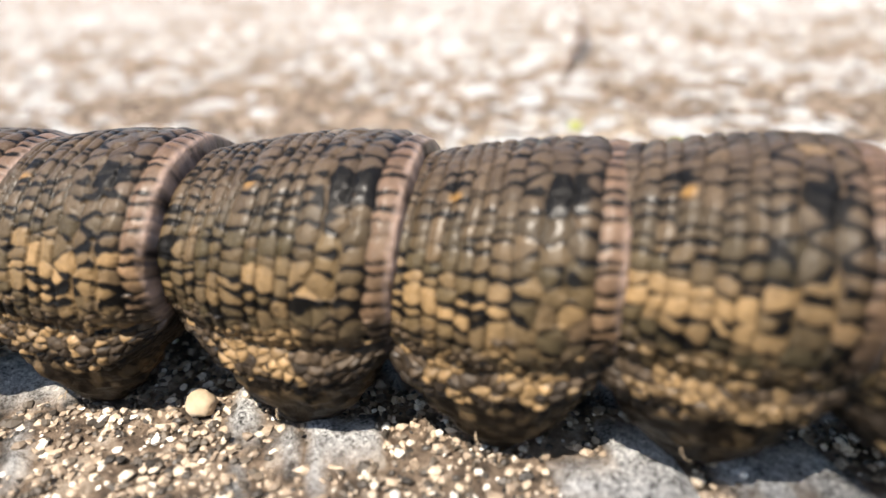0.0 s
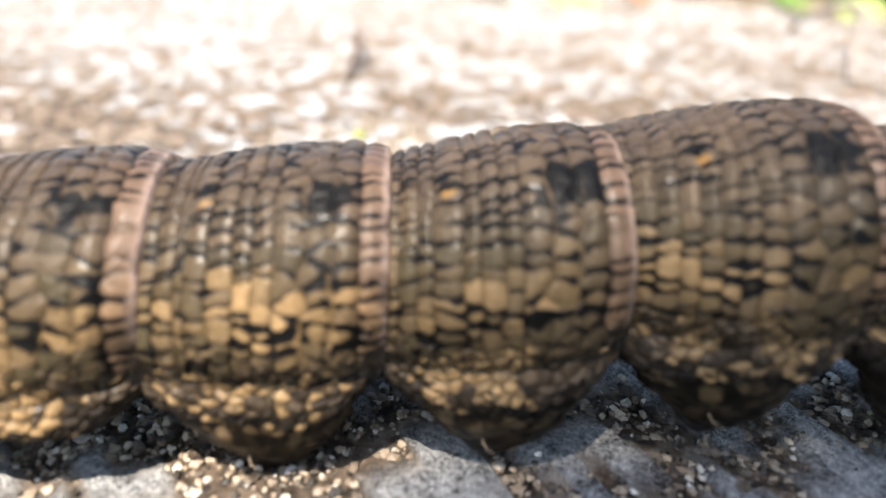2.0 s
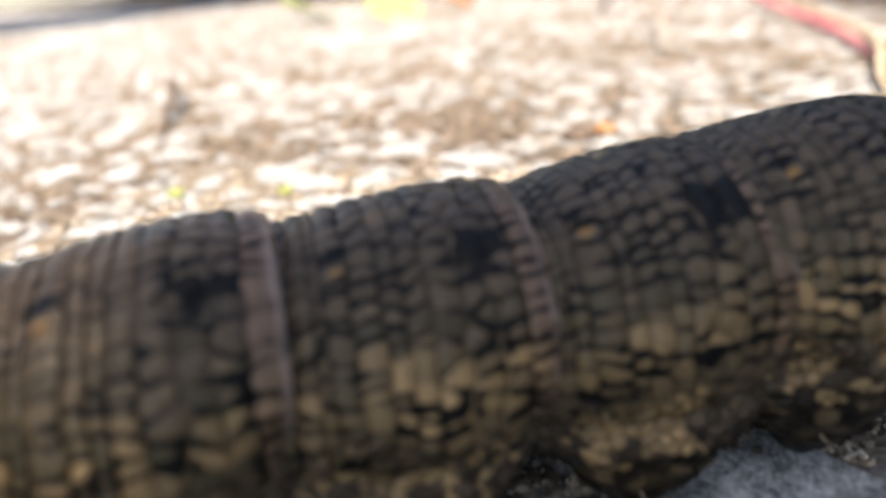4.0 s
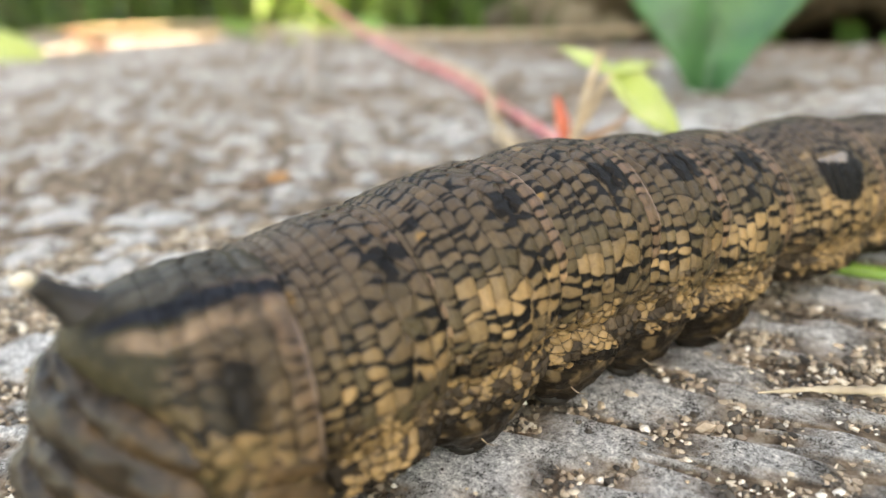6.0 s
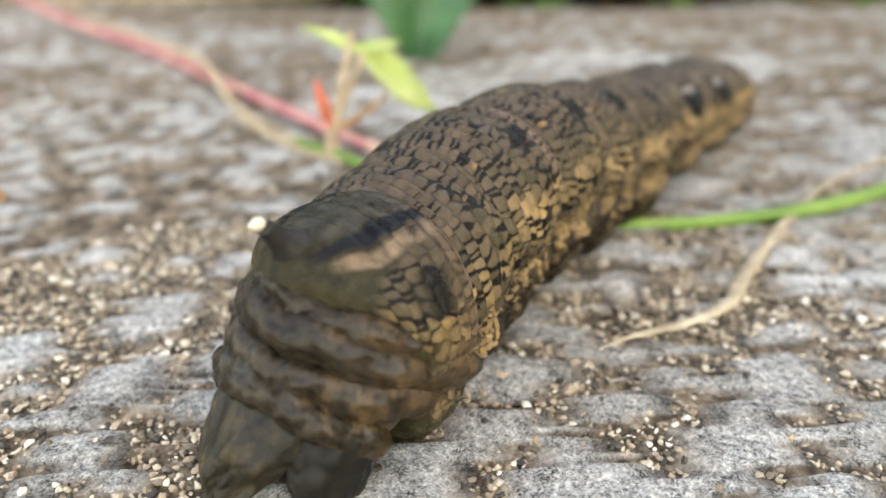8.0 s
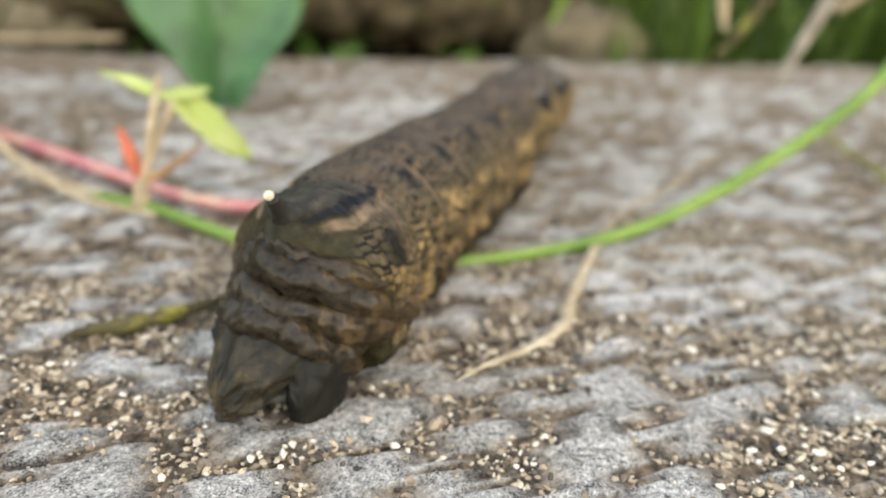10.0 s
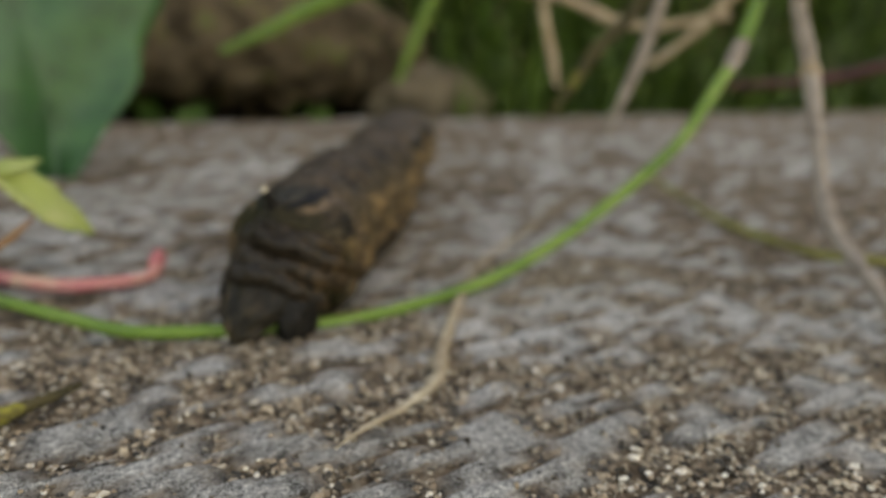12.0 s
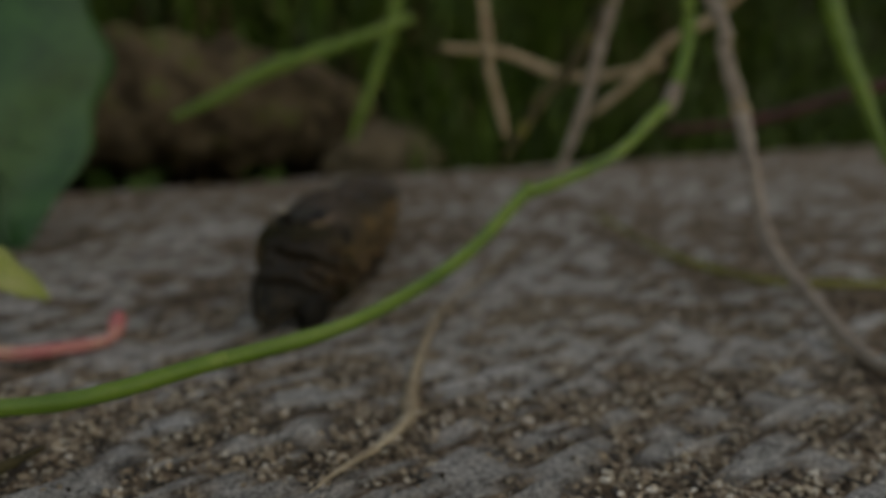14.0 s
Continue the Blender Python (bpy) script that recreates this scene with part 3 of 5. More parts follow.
    for side in (-1, 1):
        oa = np.where(out * side > 0, np.arcsin(np.clip(up, -1, 1)), 9.0)
        if spot:
            dot = np.clip(1.6 - np.hypot((u - 0.36) * length, (oa - 1.0) * radius) / 0.022, 0, 1)[:, None]
            tint = tint * (1 - dot) + np.array((0.36, 0.20, 0.06)) * dot
            star = 1 - np.hypot((u - 0.75) / 0.125, (oa - 0.98) / 0.20)
            mark = np.maximum(mark, 1.15 * star + 0.12)
            core = np.maximum(core, star + 0.9 * (n3 - 0.5) - 0.45)
            black = np.hypot((cu - 0.765) * length / 0.078, (np.where(np.cos(ca) * side > 0, np.arcsin(np.clip(height, -1, 1)), 9.0) - 1.0) * radius / 0.062) + 0.5 * (drift_b - 0.5) < 0.85
            core = np.maximum(core, np.where(black[which], 0.2, 0.0))
            for mu, mo, mr in ((0.80, 0.48, 0.055), (0.05, 0.80, 0.05), (0.05, 0.50, 0.045), (0.35, 1.12, 0.045), (0.66, 0.20, 0.05)):
                mark = np.maximum(mark, 0.95 - np.hypot((u - mu) / mr, (oa - mo) / (mr * 1.9)) * 0.55)
    mark = np.clip(mark, 0, 1)
    low_v = np.clip((0.5 - up) / 0.6, 0, 1)
    thin = 0.0026 + 0.040 * (n1 - 0.46) + 0.034 * np.clip(n2 - 0.43, 0, 1) * low_v
    wide = np.clip(thin, -0.010, 0.009 + 0.007 * low_v) * (1 - flank) * np.where(u > 0.80, 0.8, 1.0) + 0.037 * mark**1.5 * (0.4 + 1.1 * n1) * (u < 0.90)
    # Rounded corners: the black widens where a seam meets the groove between two rings.
    wide = wide + (0.004 + 0.010 * low_v) * np.exp(-((dist / 0.014) ** 1.5)) * (1 - flank) * np.clip((n1 - 0.3) / 0.25, 0, 1)
    dash = np.clip((along + 0.014 * (n3 - 0.5) - wide) / 0.006, 0, 1)
    dash = np.minimum(dash, 1 - np.clip(core / 0.10, 0, 1))[:, None]
    tint = tint * dash + soot * (1 - dash)
    gw = 0.0006 + 0.012 * mark**2 + 0.006 * np.clip(n1 - 0.5, 0, 1)
    groove = np.clip((dist - gw) / 0.007, 0, 1)[:, None]
    tint = tint * (0.70 + 0.30 * np.maximum(groove, flank[:, None]))
    joint = (np.clip((u - 0.940 - 0.05 * (n3 - 0.5)) / 0.02, 0, 1) * np.clip((up + 0.45) / 0.3, 0, 1))[:, None]
    blush = np.array((0.78, 0.58, 0.49)) * (2.6 * np.clip(n3 - 0.22, 0, 1))[:, None]
    tint = tint * (1 - joint * 0.6) + blush * joint * 0.6
    tint *= 1.35 if yellow > 1.5 else 1.1 if yellow > 1.2 else 1.0
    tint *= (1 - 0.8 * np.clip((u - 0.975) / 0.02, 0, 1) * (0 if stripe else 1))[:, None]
    for side in (-1, 1):
        oa = np.where(out * side > 0, np.arcsin(np.clip(up, -1, 1)), 9)
        if eyes:
            dx, dy = (u - 0.60) / 0.15, (oa - 0.68) / 0.34
            inside = np.hypot(dx, dy) + 0.5 * (n1 - 0.5)
            tint[inside < 1] = soot
            moon = (inside < 0.86) & (dy + 0.5 * (n3 - 0.5) > 0.22 + 0.5 * dx**2)
            tint[moon] = (0.30, 0.265, 0.25)
            tint[moon & (dy > 0.55)] = (0.13, 0.09, 0.05)
        if stripe:
            # The last ring: grey back, blue-black line from the horn, tan band, ribbed olive side with a black blotch.
            place = np.column_stack([vx, vy, vz])
            own = out * side > 0
            drift = fbm(place * 5, seed + 17, 4) - 0.5
            ribs = 0.55 + 0.9 * fbm(np.column_stack([vx * 17, vy * 6, vz * 3.0]), seed + 18, 3)
            stain = 0.15 + 1.7 * fbm(place * 20, seed + 19, 3)
            tilt = np.where(own, np.arcsin(np.clip(up, -1, 1)), -9) + 0.22 * drift
            here = np.clip((0.62 - u + 0.5 * drift) / 0.12 + np.clip((tilt - 0.80) / 0.08, 0, 1), 0, 1) * own
            side_tone = np.array((0.050, 0.044, 0.022)) * (ribs * stain)[:, None]
            tint = tint * (1 - here)[:, None] + side_tone * here[:, None]
            for lo, hi, colour, amount, ua, ub in ((1.24, 2.0, (0.062, 0.056, 0.044), 0.9, 0.22, 9), (1.07, 1.26, (0.011, 0.014, 0.022), 0.98, 0.16, 9), (0.88, 1.06, (0.29, 0.200, 0.130), 0.9, 0.28, 9), (0.05, 0.80, (0.21, 0.145, 0.085), 0.7, 0.74, 0.95),
                                                  (0.38, 0.74, (0.0125, 0.0125, 0.012), 0.92, 0.55, 0.84), (0.12, 0.36, (0.15, 0.11, 0.045), 0.6, 0.5, 0.8), (-0.9, 0.10, (0.10, 0.078, 0.048), 0.55, 0.45, 0.95)):
                m = np.clip((tilt - lo) / 0.05, 0, 1) * np.clip((hi - tilt) / 0.05, 0, 1) * np.clip((u - ua) / 0.15, 0, 1) * np.clip((ub - u) / 0.1, 0, 1) * amount * own
                if colour[0] == 0.0125:
                    m = m * np.clip((fbm(place * 9, seed + 20, 3) - 0.36) / 0.1, 0, 1)
                m = m[:, None]
                tint = tint * (1 - m) + np.array(colour) * stain[:, None] * m
    tint *= 0.52 if stripe else 0.61
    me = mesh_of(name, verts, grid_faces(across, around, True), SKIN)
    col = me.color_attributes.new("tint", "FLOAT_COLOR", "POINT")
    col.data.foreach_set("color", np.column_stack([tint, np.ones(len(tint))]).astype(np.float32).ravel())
    return me


def blob(name, size, material, seed, bend=None, rings=26, around=36, rough=0.05):
    """A fleshy rounded form with an uneven skin, shaped by bend(verts)."""
    t = np.linspace(0.02, math.pi - 0.02, rings)
    a = np.linspace(0, 2 * math.pi, around, endpoint=False)
    T, A = np.meshgrid(t, a, indexing="ij")
    d = np.column_stack([np.cos(T).ravel(), (np.sin(T) * np.cos(A)).ravel(), (np.sin(T) * np.sin(A)).ravel()])
    k = 1 + rough * 2 * (fbm(d * 2.6 + 9, seed, 3) - 0.5) + rough * 0.7 * (fbm(d * 9 + 9, seed + 5, 2) - 0.5)
    v = d * np.array(size) * k[:, None]
    if bend:
        v = bend(v, d)
    f = grid_faces(rings, around, True).tolist()
    f += [list(range(around))[::-1], [len(v) - around + j for j in range(around)]]
    return mesh_of(name, v, [q[::-1] for q in f], material)


def add_prolegs(ring, seed):
    for side in (-1, 1):
        def stub(w, d):
            w = w.copy()
            w[:, :2] *= 1 + 0.50 * d[:, 2:3]
            crease = fbm(np.column_stack([w[:, 2] * 26, d[:, 0] * 2.5, d[:, 1] * 2.5]), seed + side + 60, 3) - 0.5
            w[:, :2] *= 1 + 0.22 * crease[:, None]
            w[:, 2] = np.maximum(w[:, 2], -0.20)
            return w + np.array((0.03, side * 0.335, 0.20))

        me = blob("proleg", (0.30, 0.205, 0.27), SKIN, seed + side, stub, 64, 84, 0.10)
        v = np.zeros(len(me.vertices) * 3, np.float32)
        me.vertices.foreach_get("co", v)
        v = v.reshape(-1, 3) / CM
        height, pick, tone = beads(v[:, 0] + 0.3 * v[:, 1], v[:, 2], 0.05, seed + 5 + side)
        fair = np.clip((pick - 0.48) / 0.1, 0, 1) * np.clip((v[:, 2] - 0.08) / 0.12, 0, 1) * np.clip(height / 0.3, 0, 1)
        tint = np.array((0.030, 0.022, 0.015)) * (0.4 + 1.2 * tone * height)[:, None]
        tint = tint * (1 - fair)[:, None] + np.array((0.20, 0.135, 0.07)) * (0.4 + 0.7 * tone)[:, None] * fair[:, None]
        col = me.color_attributes.new("tint", "FLOAT_COLOR", "POINT")
        col.data.foreach_set("color", np.column_stack([tint * 0.55, np.ones(len(tint))]).astype(np.float32).ravel())
        leg = piece("proleg", me, ring, "stubby dark brown proleg with tan warts")
        v, f = tube([(-0.02, side * 0.33, 0.05), (-0.02, side * 0.33, -0.02)], [0.085, 0.10, 0.08], 14, 4, 0.06, 1.0, seed + 9)
        piece("foot_pad", mesh_of("foot_pad", v, f, HORN_DARK), leg, "dark hooked foot pad")
        v, f = tube([(-0.05, side * 0.45, 0.14), (-0.04, side * 0.52, 0.11), (-0.01, side * 0.56, 0.11)], [0.003, 0.0025, 0.001], 5, 4)
        piece("bristle", mesh_of("bristle", v, f, DRY), leg, "fine pale bristle")


def build_caterpillar():
    cater = tagged(new("caterpillar"), "brown and black patterned hawk moth caterpillar crawling over concrete", "caterpillar")
    rings = {}
    lengths = dict(A8=0.95, A7=1.02, A6=1.02, A5=1.02, A4=1.02, A3=1.04, A2=1.12, A1=1.12, T3=1.0, T2=0.75, T1=0.6)
    radii = dict(A8=0.55, A7=0.56, A6=0.565, A5=0.57, A4=0.565, A3=0.555, A2=0.53, A1=0.49, T3=0.42, T2=0.35, T1=0.29)
    for k, key in enumerate(lengths):
        fine = key in ("A7", "A6", "A5", "A4", "A3", "A8")
        me = body_ring("body_segment", lengths[key], radii[key], 40 + k, spot=key in ("A7", "A6", "A5", "A4", "A3"), eyes=int(key in ("A1", "A2")), stripe=int(key == "A8"),
                       yellow={"A1": 1.25, "A2": 1.15, "T3": 1.7, "T2": 1.7, "T1": 1.7}.get(key, 1.0), across=190 if fine else 90, around=500 if fine else 190, start={"A8": 0.0, "A7": 0.20}.get(key, -0.08))
        rings[key] = piece("body_segment", me, cater, {"A8": "tail segment with dark stripe and horn", "A1": "segment with black eyespots", "A2": "segment with black and white eyespots"}.get(key, ""))
        if key in ("A6", "A5", "A4", "A3"):
            add_prolegs(rings[key], k)
        if key in ("T1", "T2", "T3"):
            for side in (-1, 1):
                v, f = tube([(0.05, side * 0.16, 0.22), (0.08, side * 0.2, 0.1), (0.14, side * 0.17, 0.0)], [0.07, 0.05, 0.015], 8, 5)
                piece("leg", mesh_of("leg", v, f, HORN_DARK), rings[key], "small pointed true leg")
    # The horn on the last ring: dark, with a cream tip.
    v, f = tube([(-0.02, 0, 0.92), (-0.12, 0, 1.04), (-0.19, 0, 1.12), (-0.23, 0, 1.17)], [0.16, 0.10, 0.058, 0.042, 0.036], 18, 6, 0.03)
    horn = piece("horn", mesh_of("horn", v, f, HORN_DARK), rings["A8"], "short black tail horn")
    piece("horn_tip", blob("horn_tip", (0.044, 0.028, 0.027), HORN_PALE, 3, lambda w, d: w + np.array((-0.265, 0, 1.19)) - 0.3 * w * (d[:, :1] < 0)), horn, "cream horn tip")
    # The hind end: folds, the drooping anal plate and the claspers.
    tail = piece("hind_end", blob("hind_end", (0.36, 0.45, 0.40), FOLD_SKIN, 8, lambda w, d: w + np.array((0.03, 0, 0.42)), 40, 60, 0.07), cater, "wrinkled dark hind end")
    # Thick rolls of skin run over the hind end from flank to flank; each line is its rear apex (x, z), its flank end (x, y, z) and its radii.
    for n, (ax, az, fx, fy, fz, r_mid, r_end) in enumerate(((-0.19, 0.86, 0.50, 0.470, 0.54, 0.085, 0.080), (-0.24, 0.75, 0.50, 0.475, 0.40, 0.105, 0.110), (-0.29, 0.62, 0.36, 0.450, 0.30, 0.110, 0.110), (-0.36, 0.52, 0.02, 0.400, 0.22, 0.100, 0.100))):
        q = np.linspace(-1, 1, 130)
        t = np.linspace(0, 2 * math.pi, 36, endpoint=False)
        Q, T = (g.ravel() for g in np.meshgrid(q, t, indexing="ij"))
        c = np.cos(Q * math.pi / 2)
        wave = fbm(np.column_stack([Q * 3.2 + 7, Q * 0 + n * 3.1]), 50 + n, 3) - 0.5
        px, py, pz = fx + (ax - fx) * c**0.8, fy * np.sin(Q * math.pi / 2), fz + (az - fz) * c**0.9 + 0.16 * wave * c
        lump = 1 + 0.55 * (fbm(np.column_stack([Q * 5, np.cos(T), np.sin(T)]), 70 + n, 3) - 0.5) + 0.30 * (fbm(np.column_stack([Q * 22, np.cos(T) * 3, np.sin(T) * 3]), 74 + n, 3) - 0.5) + 0.08 * np.clip(np.abs(fbm(np.column_stack([Q * 6, np.cos(T) * 5, np.sin(T) * 5]), 99 + n, 4) - 0.5) / 0.06, 0, 1)
        r = (r_end + (r_mid - r_end) * c) * lump * np.clip((1.02 - np.abs(Q)) / 0.12, 0.05, 1) ** 0.5
        # Each cross-section stands upright, across the roll.
        ux, uy = -c, np.sin(Q * math.pi / 2)
        v = np.column_stack([px + ux * r * np.cos(T) * 0.9, py + uy * r * np.cos(T) * 0.9, pz + r * np.sin(T)])
        me = mesh_of("skin_fold", v, [f[::-1] for f in grid_faces(130, 36, True).tolist()] + [list(range(36)), [len(v) - 1 - j for j in range(36)]], MOIST_SKIN)
        height, pick, tone = beads(Q * 0.85 + 0.05 * wave, np.sin(T) * r * 1.5 + 0.3 * np.cos(T) * r + n, 0.055, 90 + n)
        blotch = fbm(v * 9 + 3, 97 + n, 3) - 0.5
        side = np.clip((np.abs(Q) - 0.50 + 1.5 * blotch + 0.35 * (tone - 0.5)) / 0.30, 0, 1) * 0.8
        # Shade in the wrinkle lines is painted in: the colour darkens along them.
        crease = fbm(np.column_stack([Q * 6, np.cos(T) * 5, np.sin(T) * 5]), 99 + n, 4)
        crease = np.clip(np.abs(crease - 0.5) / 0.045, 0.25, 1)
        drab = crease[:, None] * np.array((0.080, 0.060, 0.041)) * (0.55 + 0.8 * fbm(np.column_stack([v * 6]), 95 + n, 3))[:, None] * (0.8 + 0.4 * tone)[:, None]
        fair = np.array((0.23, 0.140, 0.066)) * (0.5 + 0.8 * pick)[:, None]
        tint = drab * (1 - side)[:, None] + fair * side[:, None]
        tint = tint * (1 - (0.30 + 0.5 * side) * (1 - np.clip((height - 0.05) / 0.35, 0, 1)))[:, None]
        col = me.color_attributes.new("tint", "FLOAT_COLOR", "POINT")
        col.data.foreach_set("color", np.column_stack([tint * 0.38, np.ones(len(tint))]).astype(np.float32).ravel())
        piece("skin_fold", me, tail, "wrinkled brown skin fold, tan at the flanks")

    def droop(w, d):
        back = np.clip(-d[:, 0] * 0.5 + 0.5, 0, 1)
        w = w.copy()
        w[:, 1] *= 1 - 0.62 * back**1.5
        w[:, 2] += -0.53 * back**1.2
        return w + np.array((-0.31, 0, 0.59))

    piece("anal_plate", blob("anal_plate", (0.34, 0.42, 0.18), PLATE_SKIN, 12, droop, 60, 70, 0.16), tail, "smooth grey-brown anal plate")
    for side in (-1, 1):
        def foot(w, d):
            w = w.copy()
            w[:, 0] += 0.06 * d[:, 2]
            w[:, 1] *= 1 + 0.25 * (d[:, 2] > 0) * d[:, 2]
            w[:, 2] = np.maximum(w[:, 2], -0.20)
            return w + np.array((-0.20, side * 0.29, 0.19))

        piece("clasper", blob("clasper", (0.20, 0.15, 0.30), CLASPER, 15 + side, foot, 40, 50, 0.20), tail, "broad dark clasper gripping the ground")
    head = piece("head", blob("head", (0.24, 0.22, 0.24), TAIL_SKIN, 31, lambda w, d: w + np.array((0, 0, 0.27))), cater, "small rounded brown head")
    return cater, rings, tail, head


# How far along its way each ring's spot has come, and how high the ring is lifted by the crawling wave.
STEP_TIMES = (0, 0.5, 0.6, 0.7, 0.8, 0.9, 1, 1.1, 1.2, 1.3, 1.5, 2, 2.2, 4.3, 4.5, 5, 5.5, 6, 6.5, 7, 7.5, 8, 8.2, 10.3, 11, 11.3, 11.5, 11.7, 12, 13, 13.2, 13.35, 13.5, 13.7, 13.8, 14)
STEPS = dict(
    A8=(-5.7, -5.45, -5.2, -5, -4.85, -4.7, -4.6, -4.5, -4.42, -4.35, -4.25, -4.08, -4.03, -2.66, -2.5, -1.93, -1.24, -1.12, -1.05, -0.42, 0.1, 0.16, 0.19, 1.6, 1.72, 2.1, 2.85, 3.1, 3.49, 3.48, 3.53, 3.6, 3.7, 4.85, 5.15, 5.05),
    A7=(-5, -4.85, -4.65, -4.42, -4.25, -4.05, -3.86, -3.79, -3.74, -3.67, -3.56, -3.35, -3.32, -1.93, -1.78, -1.31, -0.59, -0.51, -0.46, 0.13, 0.55, 0.72, 0.75, 2.25, 2.4, 2.72, 3.3, 3.65, 4.15, 4.16, 4.18, 4.25, 4.3, 5.1, 5.6, 5.65),
    A6=(-4.24, -4.17, -3.92, -3.67, -3.49, -3.33, -3.15, -3.02, -2.84, -2.7, -2.6, -2.48, -2.48, -1.1, -0.96, -0.69, 0.03, 0.13, 0.35, 0.85, 1.14, 1.33, 1.38, 2.95, 3.05, 3.2, 3.65, 4.05, 4.7, 4.85, 4.86, 4.9, 4.95, 5.5, 5.95, 6.15),
    A5=(-3.24, -3.23, -3.11, -2.95, -2.84, -2.69, -2.48, -2.32, -2.11, -1.89, -1.65, -1.57, -1.57, -0.24, -0.14, 0.01, 0.6, 0.7, 1.05, 1.7, 1.81, 1.99, 2.04, 3.7, 3.75, 3.76, 3.95, 4.3, 5.15, 5.5, 5.5, 5.52, 5.55, 5.9, 6.25, 6.55),
    A4=(-2.37, -2.36, -2.28, -2.2, -2.14, -2.03, -1.82, -1.69, -1.42, -1.23, -0.87, -0.71, -0.69, 0.42, 0.51, 0.66, 1.14, 1.21, 1.6, 2.54, 2.6, 2.71, 2.75, 4.45, 4.45, 4.45, 4.5, 4.7, 5.6, 6.2, 6.2, 6.22, 6.25, 6.5, 6.8, 7),
    A3=(-1.59, -1.55, -1.45, -1.38, -1.3, -1.22, -1.07, -0.92, -0.68, -0.5, -0.08, 0.12, 0.18, 1.28, 1.32, 1.42, 1.76, 1.8, 2.14, 3.38, 3.42, 3.48, 3.5, 5.3, 5.3, 5.3, 5.35, 5.5, 6.3, 7.05, 7.05, 7.07, 7.1, 7.25, 7.4, 7.65),
    A2=(-0.68, -0.54, -0.51, -0.48, -0.45, -0.31, -0.17, -0.03, 0.1, 0.32, 0.75, 0.96, 1.05, 2.25, 2.26, 2.3, 2.45, 2.71, 3, 4.35, 4.4, 4.42, 4.45, 6.2, 6.2, 6.23, 6.25, 6.59, 7.1, 7.9, 7.92, 7.94, 7.95, 8.15, 8.25, 8.45),
    A1=(0.25, 0.38, 0.4, 0.42, 0.45, 0.57, 0.7, 0.83, 0.95, 1.15, 1.55, 1.84, 1.95, 3.15, 3.18, 3.25, 3.34, 3.52, 3.8, 5.3, 5.3, 5.3, 5.32, 7.15, 7.15, 7.18, 7.2, 7.52, 8, 8.8, 8.82, 8.83, 8.85, 9.03, 9.12, 9.3))
LIFTS = dict(
    A8=(0.05, 0.1, 0.15, 0.2, 0.2, 0.12, 0.05, 0, 0, 0, 0, 0, 0, 0.05, 0.07, 0.17, 0.03, 0.02, 0.02, 0.06, 0.08, 0.06, 0.05, 0, 0.02, 0.14, 0.08, 0.05, 0, 0.02, 0.02, 0.05, 0.36, 0.06, 0.06, 0.05),
    A7=(0, 0.08, 0.15, 0.22, 0.26, 0.22, 0.06, 0, 0, 0, 0, 0, 0, 0.04, 0.06, 0.15, 0, 0, 0.03, 0.1, 0.15, 0.04, 0.04, 0, 0, 0.08, 0.13, 0.06, 0, 0, 0, 0, 0.12, 0.1, 0.05, 0.03),
    A6=(0, 0, 0.1, 0.17, 0.22, 0.24, 0.16, 0.02, 0, 0, 0, 0.01, 0.01, 0, 0.01, 0.07, 0.08, 0.06, 0, 0, 0.22, 0.15, 0.14, 0, 0, 0, 0.05, 0.08, 0.05, 0, 0, 0, 0, 0.12, 0.12, 0.09),
    A5=(0, 0, 0.03, 0.03, 0.1, 0.16, 0.2, 0.15, 0.1, 0.11, 0.06, 0.07, 0.07, 0, 0.02, 0, 0.06, 0.08, 0.1, 0, 0.19, 0.17, 0.17, 0, 0, 0, 0, 0.05, 0.09, 0, 0, 0, 0, 0.05, 0.08, 0.05),
    A4=(0, 0, 0.05, 0.06, 0.07, 0.08, 0.13, 0.14, 0.14, 0.2, 0.23, 0.21, 0.22, 0.08, 0.09, 0, 0, 0.05, 0.18, 0, 0.08, 0.09, 0.12, 0, 0, 0, 0, 0, 0.03, 0, 0, 0, 0, 0, 0, 0),
    A3=(0.08, 0.1, 0.14, 0.13, 0.12, 0.08, 0.06, 0.06, 0.06, 0.1, 0.2, 0.2, 0.2, 0.03, 0.03, 0, 0, 0, 0.2, 0.01, 0, 0, 0.02, 0.07, 0.07, 0.07, 0.07, 0.07, 0.07, 0.07, 0.07, 0.07, 0.07, 0.07, 0.07, 0.07),
    A2=(0, 0, 0, 0, 0, 0, 0, 0, 0, 0, 0, 0, 0, 0, 0, 0, 0, 0, 0, 0, 0, 0, 0, 0.25, 0.25, 0.25, 0.25, 0.25, 0.25, 0.21, 0.19, 0.17, 0.15, 0.13, 0.11, 0.09),
    A1=(0, 0, 0, 0, 0, 0, 0, 0, 0, 0, 0, 0, 0, 0, 0, 0, 0, 0, 0, 0, 0, 0, 0, 0.39, 0.39, 0.39, 0.39, 0.39, 0.39, 0.31, 0.27, 0.24, 0.21, 0.17, 0.15, 0.11))
# How far the hindmost ring leans back, in degrees.
LEANS = (0, 0, 0, 0, 0, 0, 0, 0, 0, 0, 0, 0, 0, 0, 0, 0, 0, 0, 0, 0, 0, 0, 0, 0, 0, 2.7, 9, 6.3, 0, 0, 0, 0, -1.8, 7.2, 3.6, 3.6)
CATERPILLAR = build_caterpillar()


